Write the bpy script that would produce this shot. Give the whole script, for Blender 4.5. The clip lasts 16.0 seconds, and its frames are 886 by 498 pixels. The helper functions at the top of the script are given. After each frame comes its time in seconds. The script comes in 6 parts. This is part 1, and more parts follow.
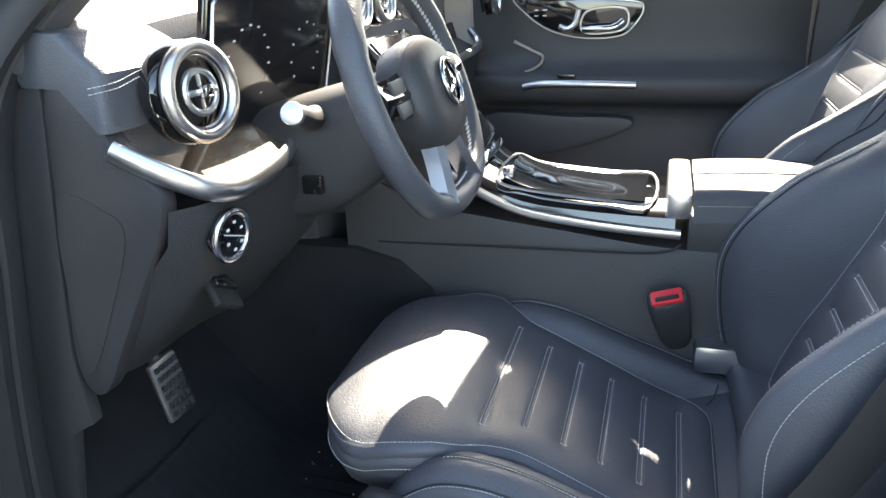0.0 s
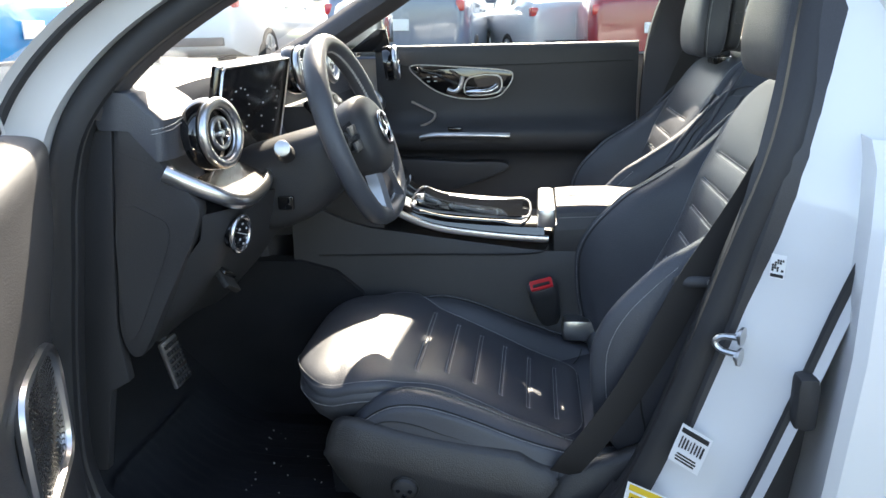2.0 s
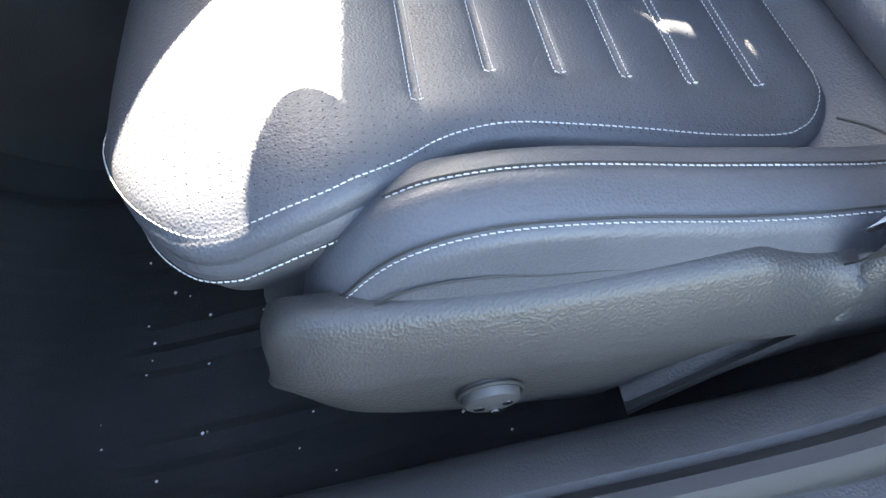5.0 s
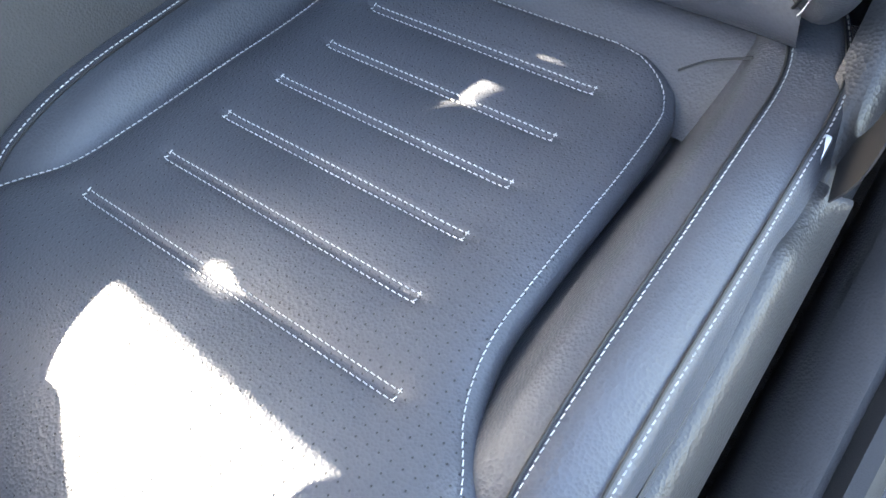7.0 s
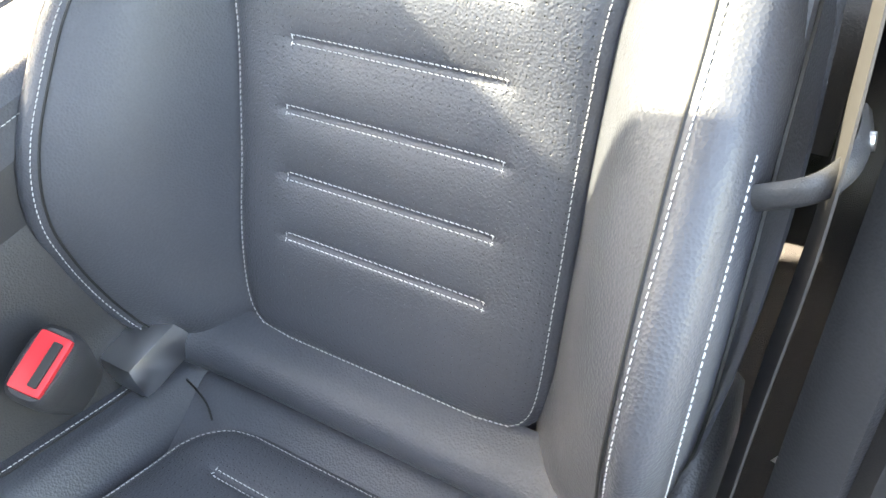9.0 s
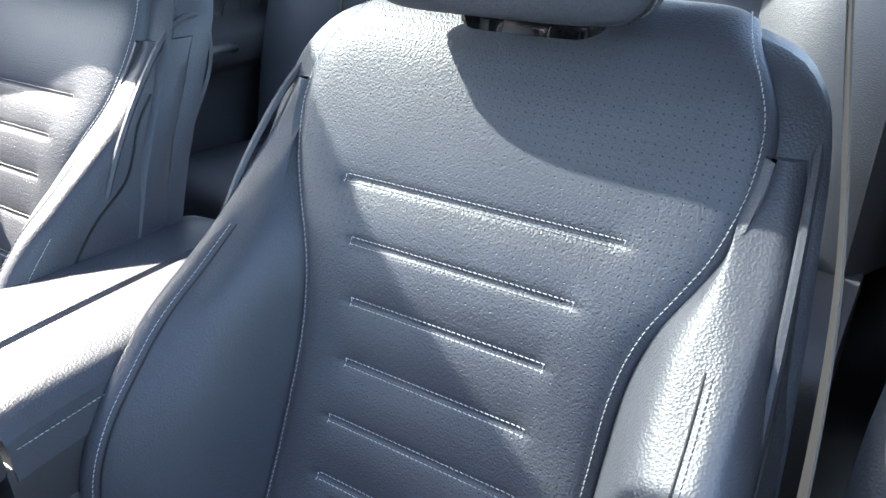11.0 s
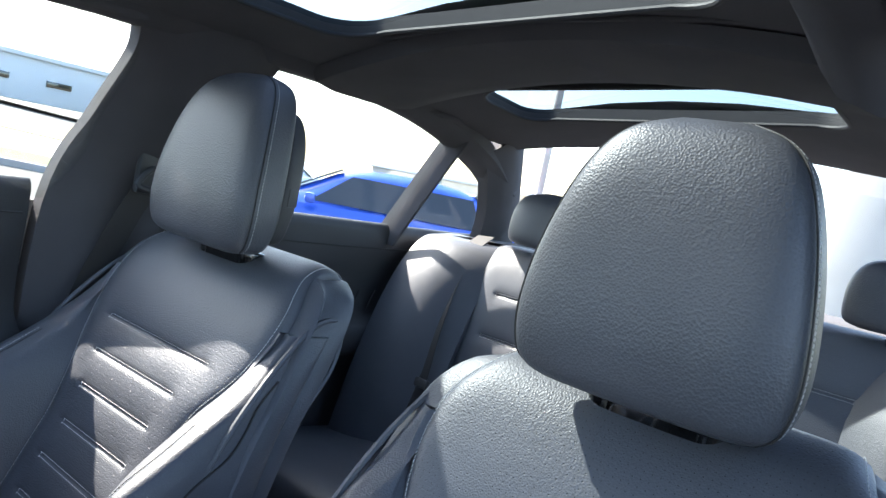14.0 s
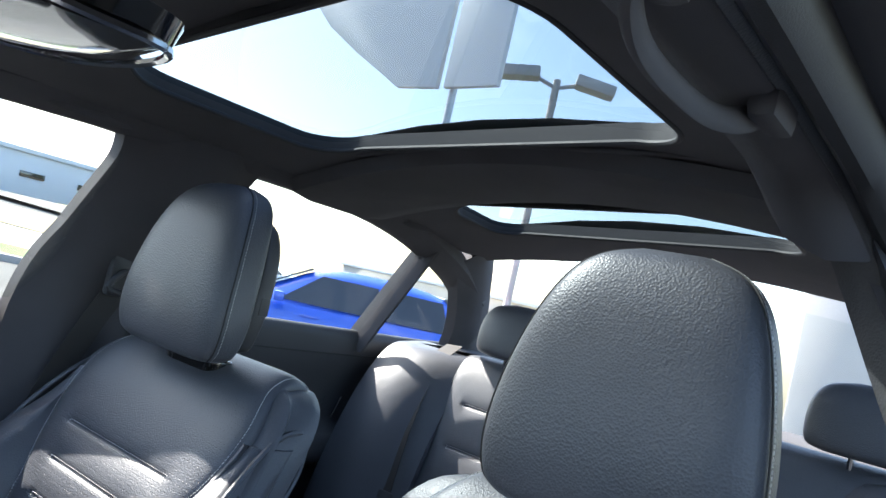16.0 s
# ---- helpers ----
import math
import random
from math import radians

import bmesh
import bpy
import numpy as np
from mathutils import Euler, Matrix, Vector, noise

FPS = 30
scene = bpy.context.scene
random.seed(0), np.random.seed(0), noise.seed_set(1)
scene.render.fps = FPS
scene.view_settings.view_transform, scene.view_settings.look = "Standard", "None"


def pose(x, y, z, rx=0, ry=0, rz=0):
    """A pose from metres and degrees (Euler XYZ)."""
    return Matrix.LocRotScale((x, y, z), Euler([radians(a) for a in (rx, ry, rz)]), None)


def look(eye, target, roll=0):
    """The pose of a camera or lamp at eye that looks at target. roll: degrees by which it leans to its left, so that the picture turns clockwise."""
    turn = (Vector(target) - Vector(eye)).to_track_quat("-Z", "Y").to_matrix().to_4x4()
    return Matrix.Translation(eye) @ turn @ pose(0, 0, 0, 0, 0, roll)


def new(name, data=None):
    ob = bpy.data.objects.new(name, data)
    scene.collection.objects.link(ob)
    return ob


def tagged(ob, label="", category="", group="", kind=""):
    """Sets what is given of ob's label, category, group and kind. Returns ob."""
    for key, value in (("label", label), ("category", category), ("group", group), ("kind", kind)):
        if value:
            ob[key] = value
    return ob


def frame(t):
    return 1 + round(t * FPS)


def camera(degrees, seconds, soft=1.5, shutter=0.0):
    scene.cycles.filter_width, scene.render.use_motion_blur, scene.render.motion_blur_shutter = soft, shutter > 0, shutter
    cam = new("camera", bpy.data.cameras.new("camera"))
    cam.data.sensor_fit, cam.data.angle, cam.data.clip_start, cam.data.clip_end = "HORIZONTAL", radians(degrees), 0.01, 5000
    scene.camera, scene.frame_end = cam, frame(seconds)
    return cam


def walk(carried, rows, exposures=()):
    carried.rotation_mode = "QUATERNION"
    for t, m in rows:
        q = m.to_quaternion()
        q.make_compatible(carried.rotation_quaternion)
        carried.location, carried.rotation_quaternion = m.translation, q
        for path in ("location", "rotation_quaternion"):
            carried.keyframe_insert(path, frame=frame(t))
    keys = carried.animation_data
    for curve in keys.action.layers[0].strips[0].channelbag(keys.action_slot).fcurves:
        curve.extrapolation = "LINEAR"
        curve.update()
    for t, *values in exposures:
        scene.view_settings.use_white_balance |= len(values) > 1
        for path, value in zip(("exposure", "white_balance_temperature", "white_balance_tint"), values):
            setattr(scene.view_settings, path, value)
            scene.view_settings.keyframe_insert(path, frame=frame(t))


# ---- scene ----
cam = camera(60.7, 16.0)
PATH = [
    (0, (-1.338, 0.114, 1.138), (0.451, 0.653, 0.422), -2.5),
    (0.5, (-1.491, 0.097, 1.156), (0.361, 0.478, 0.502), -2.8),
    (1, (-1.643, 0.121, 1.165), (0.243, 0.413, 0.566), -2.0),
    (1.5, (-1.732, 0.117, 1.176), (0.17, 0.37, 0.613), -1.5),
    (2, (-1.757, 0.11, 1.174), (0.144, 0.346, 0.597), -1.5),
    (2.5, (-1.728, 0.113, 1.162), (0.146, 0.338, 0.5), -1.8),
    (3, (-1.503, 0.124, 1.08), (0.307, 0.339, 0.257), -2.6),
    (3.5, (-1.281, 0.177, 0.975), (0.452, 0.364, -0.006), -4.0),
    (4, (-1.114, 0.236, 0.877), (0.526, 0.387, -0.257), -6.3),
    (4.2, (-1.079, 0.252, 0.851), (0.527, 0.388, -0.333), -7.5),
    (6.3, (-0.663, 0.291, 1.015), (-0.103, 0.607, -0.878), -68.7),
    (6.5, (-0.651, 0.275, 1.013), (-0.081, 0.559, -0.883), -71.6),
    (7, (-0.679, 0.29, 0.957), (0.166, 0.036, -0.837), -43.5),
    (7.5, (-0.676, 0.252, 0.983), (0.156, -0.262, -0.761), -31.5),
    (8, (-0.68, 0.225, 1.005), (0.151, -0.516, -0.657), -22.1),
    (8.5, (-0.678, 0.209, 1.034), (0.147, -0.724, -0.531), -15.3),
    (9, (-0.678, 0.197, 1.062), (0.169, -0.894, -0.385), -11.0),
    (9.5, (-0.676, 0.204, 1.091), (0.203, -1.031, -0.214), -7.8),
    (10, (-0.681, 0.223, 1.121), (0.239, -1.123, -0.038), -5.3),
    (10.2, (-0.683, 0.231, 1.132), (0.254, -1.153, 0.033), -4.4),
    (12.3, (-0.656, 0.3, 1.221), (0.416, -1.26, 0.575), 5.2),
    (12.5, (-0.65, 0.306, 1.215), (0.449, -1.257, 0.624), 6.1),
    (13, (-0.641, 0.316, 1.209), (0.523, -1.249, 0.766), 8.3),
    (13.5, (-0.64, 0.328, 1.215), (0.578, -1.231, 0.921), 10.0),
    (14, (-0.64, 0.349, 1.226), (0.606, -1.207, 1.064), 11.4),
    (14.5, (-0.644, 0.362, 1.237), (0.61, -1.196, 1.188), 12.2),
    (15, (-0.648, 0.366, 1.244), (0.6, -1.196, 1.277), 12.7),
    (15.5, (-0.647, 0.368, 1.245), (0.589, -1.202, 1.33), 13.0),
    (16, (-0.648, 0.367, 1.245), (0.583, -1.205, 1.36), 13.1),
]
walk(cam, [(t, look(eye, target, roll)) for t, eye, target, roll in PATH],
     [(0.0, 3.15, 7600, 10), (0.5, 3.0, 7600, 10), (1.0, 2.8, 7600, 10), (1.5, 2.35, 7400, 10), (2.5, 2.4, 7400, 10), (3.5, 3.3, 7400, 10), (4.2, 4.2, 7400, 10), (6.3, 4.2, 7400, 10), (7.0, 4.4, 7500, 10), (8.0, 4.8, 8500, 10), (9.0, 4.7, 9500, 10), (9.5, 4.4, 9600, 10), (10.2, 3.7, 7400, 10), (12.3, 2.9, 6600, 10), (14.0, 2.6, 6500, 10), (16.0, 2.3, 6400, 10)])

# ---- light ----
SUN = Vector((1.12, 0.03, 1.0)).normalized()
world = bpy.data.worlds.new("sky")
scene.world = world
world.use_nodes = True
wn, wl = world.node_tree.nodes, world.node_tree.links
sky = wn.new("ShaderNodeTexSky")
sky.sky_type = 'NISHITA'
sky.sun_disc = False
sky.sun_elevation = math.asin(SUN.z)
sky.sun_rotation = math.atan2(SUN.x, SUN.y)
sky.air_density, sky.dust_density = 1.0, 1.6
wl.new(sky.outputs[0], wn["Background"].inputs[0])
wn["Background"].inputs[1].default_value = 0.15
sun = new("sun", bpy.data.lights.new("sun", 'SUN'))
sun.data.energy, sun.data.angle, sun.data.color = 5.0, radians(0.6), (1.0, 0.95, 0.86)
sun.matrix_world = look(SUN * 50, (0, 0, 0))


# ---- materials ----
def material(name, color, rough=0.5, metal=0.0, spec=0.5, coat=0.0):
    m = bpy.data.materials.new(name)
    m.use_nodes = True
    b = m.node_tree.nodes["Principled BSDF"]
    b.inputs["Base Color"].default_value = (*color, 1)
    b.inputs["Roughness"].default_value = rough
    b.inputs["Metallic"].default_value = metal
    b.inputs["Specular IOR Level"].default_value = spec
    b.inputs["Coat Weight"].default_value = coat
    b.inputs["Coat Roughness"].default_value = 0.05
    return m


def node(m, kind, **sets):
    n = m.node_tree.nodes.new(kind)
    for key, value in sets.items():
        n.inputs[key.replace("_", " ")].default_value = value
    return n


def wire(m, a, b):
    m.node_tree.links.new(a, b)


def shader(m):
    return m.node_tree.nodes["Principled BSDF"]


def grained(m, color, scale, bump, vary=0.25, big=6.0, rough=None, kind="voronoi", dist=0.001):
    """Fine relief and colour that varies at two scales."""
    b = shader(m)
    co = node(m, "ShaderNodeTexCoord")
    if kind == "voronoi":
        fine = node(m, "ShaderNodeTexVoronoi", Scale=scale)
        fine_out = fine.outputs["Distance"]
    else:
        fine = node(m, "ShaderNodeTexNoise", Scale=scale, Detail=4.0)
        fine_out = fine.outputs["Fac"]
    wire(m, co.outputs["Object"], fine.inputs["Vector"])
    large = node(m, "ShaderNodeTexNoise", Scale=big, Detail=5.0)
    wire(m, co.outputs["Object"], large.inputs["Vector"])
    add = node(m, "ShaderNodeMath")
    add.operation = 'ADD'
    wire(m, large.outputs["Fac"], add.inputs[0])
    half = node(m, "ShaderNodeMath")
    half.operation = 'MULTIPLY'
    half.inputs[1].default_value = 0.35
    wire(m, fine_out, half.inputs[0])
    wire(m, half.outputs[0], add.inputs[1])
    ramp = node(m, "ShaderNodeMapRange")
    ramp.inputs["From Min"].default_value, ramp.inputs["From Max"].default_value = 0.25, 0.95
    wire(m, add.outputs[0], ramp.inputs["Value"])
    mix = node(m, "ShaderNodeMix")
    mix.data_type = 'RGBA'
    mix.inputs[6].default_value = (*[c * (1 - vary) for c in color], 1)
    mix.inputs[7].default_value = (*[c * (1 + vary) for c in color], 1)
    wire(m, ramp.outputs[0], mix.inputs[0])
    wire(m, mix.outputs[2], b.inputs["Base Color"])
    if rough:
        rr = node(m, "ShaderNodeMapRange")
        rr.inputs["To Min"].default_value, rr.inputs["To Max"].default_value = rough
        wire(m, large.outputs["Fac"], rr.inputs["Value"])
        wire(m, rr.outputs[0], b.inputs["Roughness"])
    bm_ = node(m, "ShaderNodeBump", Strength=bump, Distance=dist)
    wire(m, fine_out, bm_.inputs["Height"])
    wire(m, bm_.outputs[0], b.inputs["Normal"])
    return mix, bm_


def leather(name, color, perforated=False, grain=460.0):
    m = material(name, color, 0.42)
    mix, bump = grained(m, color, grain, 0.42, 0.16, 9.0, (0.36, 0.5), dist=0.0009)
    if perforated:
        # rows of small holes, 8 mm apart, in the panel's own metres
        uv = node(m, "ShaderNodeUVMap")
        sc = node(m, "ShaderNodeVectorMath")
        sc.operation = 'SCALE'
        sc.inputs["Scale"].default_value = 125.0
        wire(m, uv.outputs[0], sc.inputs[0])
        fr = node(m, "ShaderNodeVectorMath")
        fr.operation = 'FRACTION'
        wire(m, sc.outputs[0], fr.inputs[0])
        dd = node(m, "ShaderNodeVectorMath")
        dd.operation = 'DISTANCE'
        dd.inputs[1].default_value = (0.5, 0.5, 0.0)
        wire(m, fr.outputs[0], dd.inputs[0])
        hole = node(m, "ShaderNodeMapRange")
        hole.inputs["From Min"].default_value, hole.inputs["From Max"].default_value = 0.04, 0.115
        wire(m, dd.outputs["Value"], hole.inputs["Value"])
        dark = node(m, "ShaderNodeMix")
        dark.data_type = 'RGBA'
        dark.inputs[6].default_value = (0.014, 0.014, 0.016, 1)
        wire(m, hole.outputs[0], dark.inputs[0])
        wire(m, mix.outputs[2], dark.inputs[7])
        wire(m, dark.outputs[2], shader(m).inputs["Base Color"])
        b2 = node(m, "ShaderNodeBump", Strength=0.6, Distance=0.0008)
        wire(m, hole.outputs[0], b2.inputs["Height"])
        wire(m, bump.outputs[0], b2.inputs["Normal"])
        wire(m, b2.outputs[0], shader(m).inputs["Normal"])
    return m


BLACK = (0.066, 0.070, 0.082)
M_LEATHER = leather("black leather", BLACK)
M_PERF = leather("perforated black leather", BLACK, True)
M_LEATHER_COARSE = leather("coarse black leather", BLACK, False, 400.0)
M_SOFT = material("soft black plastic", (0.03, 0.03, 0.032), 0.5)
grained(M_SOFT, (0.038, 0.038, 0.041), 480.0, 0.35, 0.2, 7.0, (0.42, 0.58), dist=0.0008)
M_HARD = material("hard black plastic", (0.028, 0.028, 0.03), 0.45)
grained(M_HARD, (0.045, 0.045, 0.048), 900.0, 0.3, 0.25, 12.0, (0.35, 0.55), dist=0.0006)
M_TRIM = material("grained trim plastic", (0.05, 0.05, 0.053), 0.4)
grained(M_TRIM, (0.040, 0.039, 0.040), 420.0, 0.5, 0.2, 9.0, (0.32, 0.46), dist=0.0008)
M_RIBBED = material("ribbed black cloth", (0.05, 0.05, 0.055), 0.9)
grained(M_RIBBED, (0.05, 0.05, 0.055), 900.0, 0.6, 0.3, 12.0, kind="noise")
M_THREAD = material("pale thread", (0.52, 0.52, 0.52), 0.7)
M_GLOSS = material("gloss black lacquer", (0.006, 0.006, 0.007), 0.06, coat=1.0)
M_CHROME = material("chrome", (0.75, 0.75, 0.76), 0.08, 1.0)
M_SATIN = material("satin silver", (0.62, 0.62, 0.63), 0.28, 1.0)
M_RUBBER = material("door seal rubber", (0.022, 0.022, 0.024), 0.6)
grained(M_RUBBER, (0.022, 0.022, 0.024), 900.0, 0.2, 0.3, 14.0, (0.5, 0.75), dist=0.0006)
M_PAINT = material("white car paint", (0.78, 0.79, 0.80), 0.22, coat=0.8)
grained(M_PAINT, (0.70, 0.71, 0.72), 3.0, 0.02, 0.03, 2.0, (0.18, 0.3), kind="noise")
M_CLOTH = material("black headliner cloth", (0.03, 0.03, 0.033), 0.95)
grained(M_CLOTH, (0.062, 0.060, 0.066), 1500.0, 0.5, 0.3, 5.0, kind="noise")
M_CARPET = material("black carpet", (0.012, 0.012, 0.014), 1.0)
grained(M_CARPET, (0.018, 0.018, 0.021), 700.0, 1.0, 0.6, 6.0, kind="noise", dist=0.003)
M_WEB = material("black seat belt webbing", (0.03, 0.028, 0.028), 0.65)
M_RED = material("red plastic", (0.75, 0.03, 0.04), 0.4)
M_SCREEN = material("dark display glass", (0.012, 0.012, 0.014), 0.12)
M_STICKER = material("white sticker", (0.8, 0.8, 0.8), 0.5)
M_INK = material("black ink", (0.02, 0.02, 0.02), 0.6)
M_YELLOW = material("yellow sticker", (0.75, 0.5, 0.03), 0.5)
M_STEEL = material("bare steel", (0.5, 0.5, 0.5), 0.35, 1.0)
grained(M_STEEL, (0.5, 0.5, 0.5), 80.0, 0.1, 0.2, 20.0, (0.25, 0.5), kind="noise")
M_DARKGLASS = material("dark lens", (0.02, 0.02, 0.025), 0.08, coat=1.0)
M_WHITEMARK = material("white printed mark", (0.7, 0.7, 0.7), 0.5)

M_WOOD = material("open pore dark wood", (0.1, 0.07, 0.04), 0.25, coat=0.7)
_b = shader(M_WOOD)
_c = node(M_WOOD, "ShaderNodeTexCoord")
_m = node(M_WOOD, "ShaderNodeMapping")
_m.inputs["Scale"].default_value = (6.0, 60.0, 60.0)
wire(M_WOOD, _c.outputs["Object"], _m.inputs["Vector"])
_n = node(M_WOOD, "ShaderNodeTexNoise", Scale=3.0, Detail=8.0, Distortion=1.5)
wire(M_WOOD, _m.outputs[0], _n.inputs["Vector"])
_r = node(M_WOOD, "ShaderNodeValToRGB")
_r.color_ramp.elements[0].position, _r.color_ramp.elements[0].color = 0.35, (0.03, 0.022, 0.016, 1)
_r.color_ramp.elements[1].position, _r.color_ramp.elements[1].color = 0.7, (0.16, 0.115, 0.075, 1)
wire(M_WOOD, _n.outputs["Fac"], _r.inputs["Fac"])
wire(M_WOOD, _r.outputs[0], _b.inputs["Base Color"])


def glass(name, tint, rough=0.0):
    """Thin pane: clear with a faint mirror on top."""
    m = bpy.data.materials.new(name)
    m.use_nodes = True
    t = m.node_tree
    t.nodes.remove(t.nodes["Principled BSDF"])
    out = t.nodes["Material Output"]
    tr = t.nodes.new("ShaderNodeBsdfTransparent")
    tr.inputs[0].default_value = (*tint, 1)
    gl = t.nodes.new("ShaderNodeBsdfGlossy")
    gl.inputs["Roughness"].default_value = 0.02
    lw = t.nodes.new("ShaderNodeLayerWeight")
    pw = t.nodes.new("ShaderNodeMath")
    pw.operation = 'POWER'
    pw.inputs[1].default_value = 5.0
    t.links.new(lw.outputs["Facing"], pw.inputs[0])
    fr = t.nodes.new("ShaderNodeMath")
    fr.operation = 'MULTIPLY_ADD'
    fr.inputs[1].default_value, fr.inputs[2].default_value = 0.4, 0.04
    t.links.new(pw.outputs[0], fr.inputs[0])
    mx = t.nodes.new("ShaderNodeMixShader")
    t.links.new(fr.outputs[0], mx.inputs[0])
    t.links.new(tr.outputs[0], mx.inputs[1])
    t.links.new(gl.outputs[0], mx.inputs[2])
    t.links.new(mx.outputs[0], out.inputs[0])
    return m


M_GLASS = glass("clear window glass", (0.90, 0.93, 0.92))
M_ROOFGLASS = glass("tinted roof glass", (0.28, 0.32, 0.34))


# ---- mesh helpers ----
def link(name, verts, faces, mat, parent=None, label="", smooth=True, uvs=None):
    me = bpy.data.meshes.new(name)
    me.from_pydata([tuple(v) for v in verts], [], faces)
    bm = bmesh.new()
    bm.from_mesh(me)
    bmesh.ops.recalc_face_normals(bm, faces=bm.faces)
    if uvs:
        lay = bm.loops.layers.uv.new("UVMap")
        for f in bm.faces:
            for lo in f.loops:
                lo[lay].uv = uvs[lo.vert.index]
    bm.to_mesh(me)
    bm.free()
    me.materials.append(mat)
    if smooth:
        me.polygons.foreach_set("use_smooth", [True] * len(me.polygons))
        me.set_sharp_from_angle(angle=radians(42))
    ob = new(name, me)
    if parent:
        ob.parent = parent
    if label:
        ob["label"] = label
    return ob


def part(name, bm, mat, parent, label=""):
    me = bpy.data.meshes.new(name)
    bmesh.ops.recalc_face_normals(bm, faces=bm.faces)
    bm.to_mesh(me)
    bm.free()
    me.materials.append(mat)
    me.polygons.foreach_set("use_smooth", [True] * len(me.polygons))
    me.set_sharp_from_angle(angle=radians(35))
    ob = new(name, me)
    if parent:
        ob.parent = parent
    if label:
        ob["label"] = label
    return ob


def empty(name, at=(0, 0, 0)):
    ob = new(name)
    ob.location = at
    return ob


def spline(pts, per=6, closed=False):
    """Points of a Catmull-Rom curve through pts."""
    p = [Vector(q) for q in pts]
    n, out = len(p), []
    for i in range(n if closed else n - 1):
        if closed:
            a, b, c, d = p[i - 1], p[i], p[(i + 1) % n], p[(i + 2) % n]
        else:
            a, b, c, d = p[max(i - 1, 0)], p[i], p[i + 1], p[min(i + 2, n - 1)]
        for k in range(per):
            t = k / per
            out.append(0.5 * ((2 * b) + (c - a) * t + (2 * a - 5 * b + 4 * c - d) * t * t + (3 * b - a - 3 * c + d) * t ** 3))
    if not closed:
        out.append(p[-1])
    return out


def loft_data(rings, closed=True, caps=True, loop=False):
    verts, faces = [], []
    n = len(rings[0])
    for r in rings:
        verts += r
    m = len(rings)
    for i in range(m if loop else m - 1):
        for j in range(n if closed else n - 1):
            a, b = i * n + j, i * n + (j + 1) % n
            c, d = ((i + 1) % m) * n + (j + 1) % n, ((i + 1) % m) * n + j
            faces.append((a, b, c, d))
    if caps and closed and not loop:
        faces += [tuple(range(n))[::-1], tuple(range((m - 1) * n, m * n))]
    return verts, faces


def loft(name, rings, mat, parent=None, label="", closed=True, caps=True, loop=False, smooth=True):
    v, f = loft_data(rings, closed, caps, loop)
    return link(name, v, f, mat, parent, label, smooth)


def smooth_rings(rings, per=4):
    """More rings between the given ones, along smooth curves."""
    cols = [spline([r[j] for r in rings], per) for j in range(len(rings[0]))]
    return [[c[i] for c in cols] for i in range(len(cols[0]))]


def tube_rings(path, r, n=8, loop=False, flat=1.0, up=None):
    rings, m = [], len(path)
    prev = None
    for i in range(m):
        a = path[(i - 1) % m] if loop or i > 0 else path[i]
        b = path[(i + 1) % m] if loop or i < m - 1 else path[i]
        t = (b - a).normalized()
        ref = Vector(up) if up else (prev if prev else (Vector((0, 0, 1)) if abs(t.z) < 0.9 else Vector((1, 0, 0))))
        s = ref - t * ref.dot(t)
        s.normalize()
        prev = s
        w = t.cross(s)
        rr = r[i] if isinstance(r, (list, tuple)) else r
        rings.append([path[i] + s * (rr * math.cos(q)) + w * (rr * flat * math.sin(q)) for q in (2 * math.pi * k / n for k in range(n))])
    return rings


def tube(name, pts, r, mat, parent=None, label="", n=8, per=5, loop=False, flat=1.0, up=None):
    path = spline(pts, per, loop)
    return loft(name, tube_rings(path, r, n, loop, flat, up), mat, parent, label, loop=loop)


def box_bm(sx, sy, sz, at=(0, 0, 0), bevel=0.004, turn=None, seg=2):
    bm = bmesh.new()
    bmesh.ops.create_cube(bm, size=1)
    bmesh.ops.scale(bm, vec=(sx, sy, sz), verts=bm.verts)
    if bevel:
        bmesh.ops.bevel(bm, geom=list(bm.edges), offset=min(bevel, 0.45 * min(sx, sy, sz)), segments=seg, profile=0.6, affect='EDGES')
    if turn:
        bmesh.ops.transform(bm, matrix=turn, verts=bm.verts)
    bmesh.ops.translate(bm, vec=at, verts=bm.verts)
    return bm


def box(name, sx, sy, sz, at, mat, parent=None, label="", bevel=0.004, turn=None):
    return part(name, box_bm(sx, sy, sz, at, bevel, turn), mat, parent, label)


def ring(name, at, axis, r, tr, mat, parent=None, label="", n=40, flat=1.0, squash=1.0):
    """A torus round axis; flat stretches the tube along the axis, squash the ring's height."""
    z = Vector(axis).normalized()
    x = Vector((0, 0, 1)).cross(z)
    if x.length < 0.1:
        x = Vector((1, 0, 0))
    x.normalize()
    y = z.cross(x)
    rings = []
    for i in range(n):
        q = 2 * math.pi * i / n
        d = x * math.cos(q) + y * (math.sin(q) * squash)
        rings.append([Vector(at) + d * (r + tr * math.cos(p)) + z * (tr * flat * math.sin(p)) for p in (2 * math.pi * k / 10 for k in range(10))])
    return loft(name, rings, mat, parent, label, loop=True)


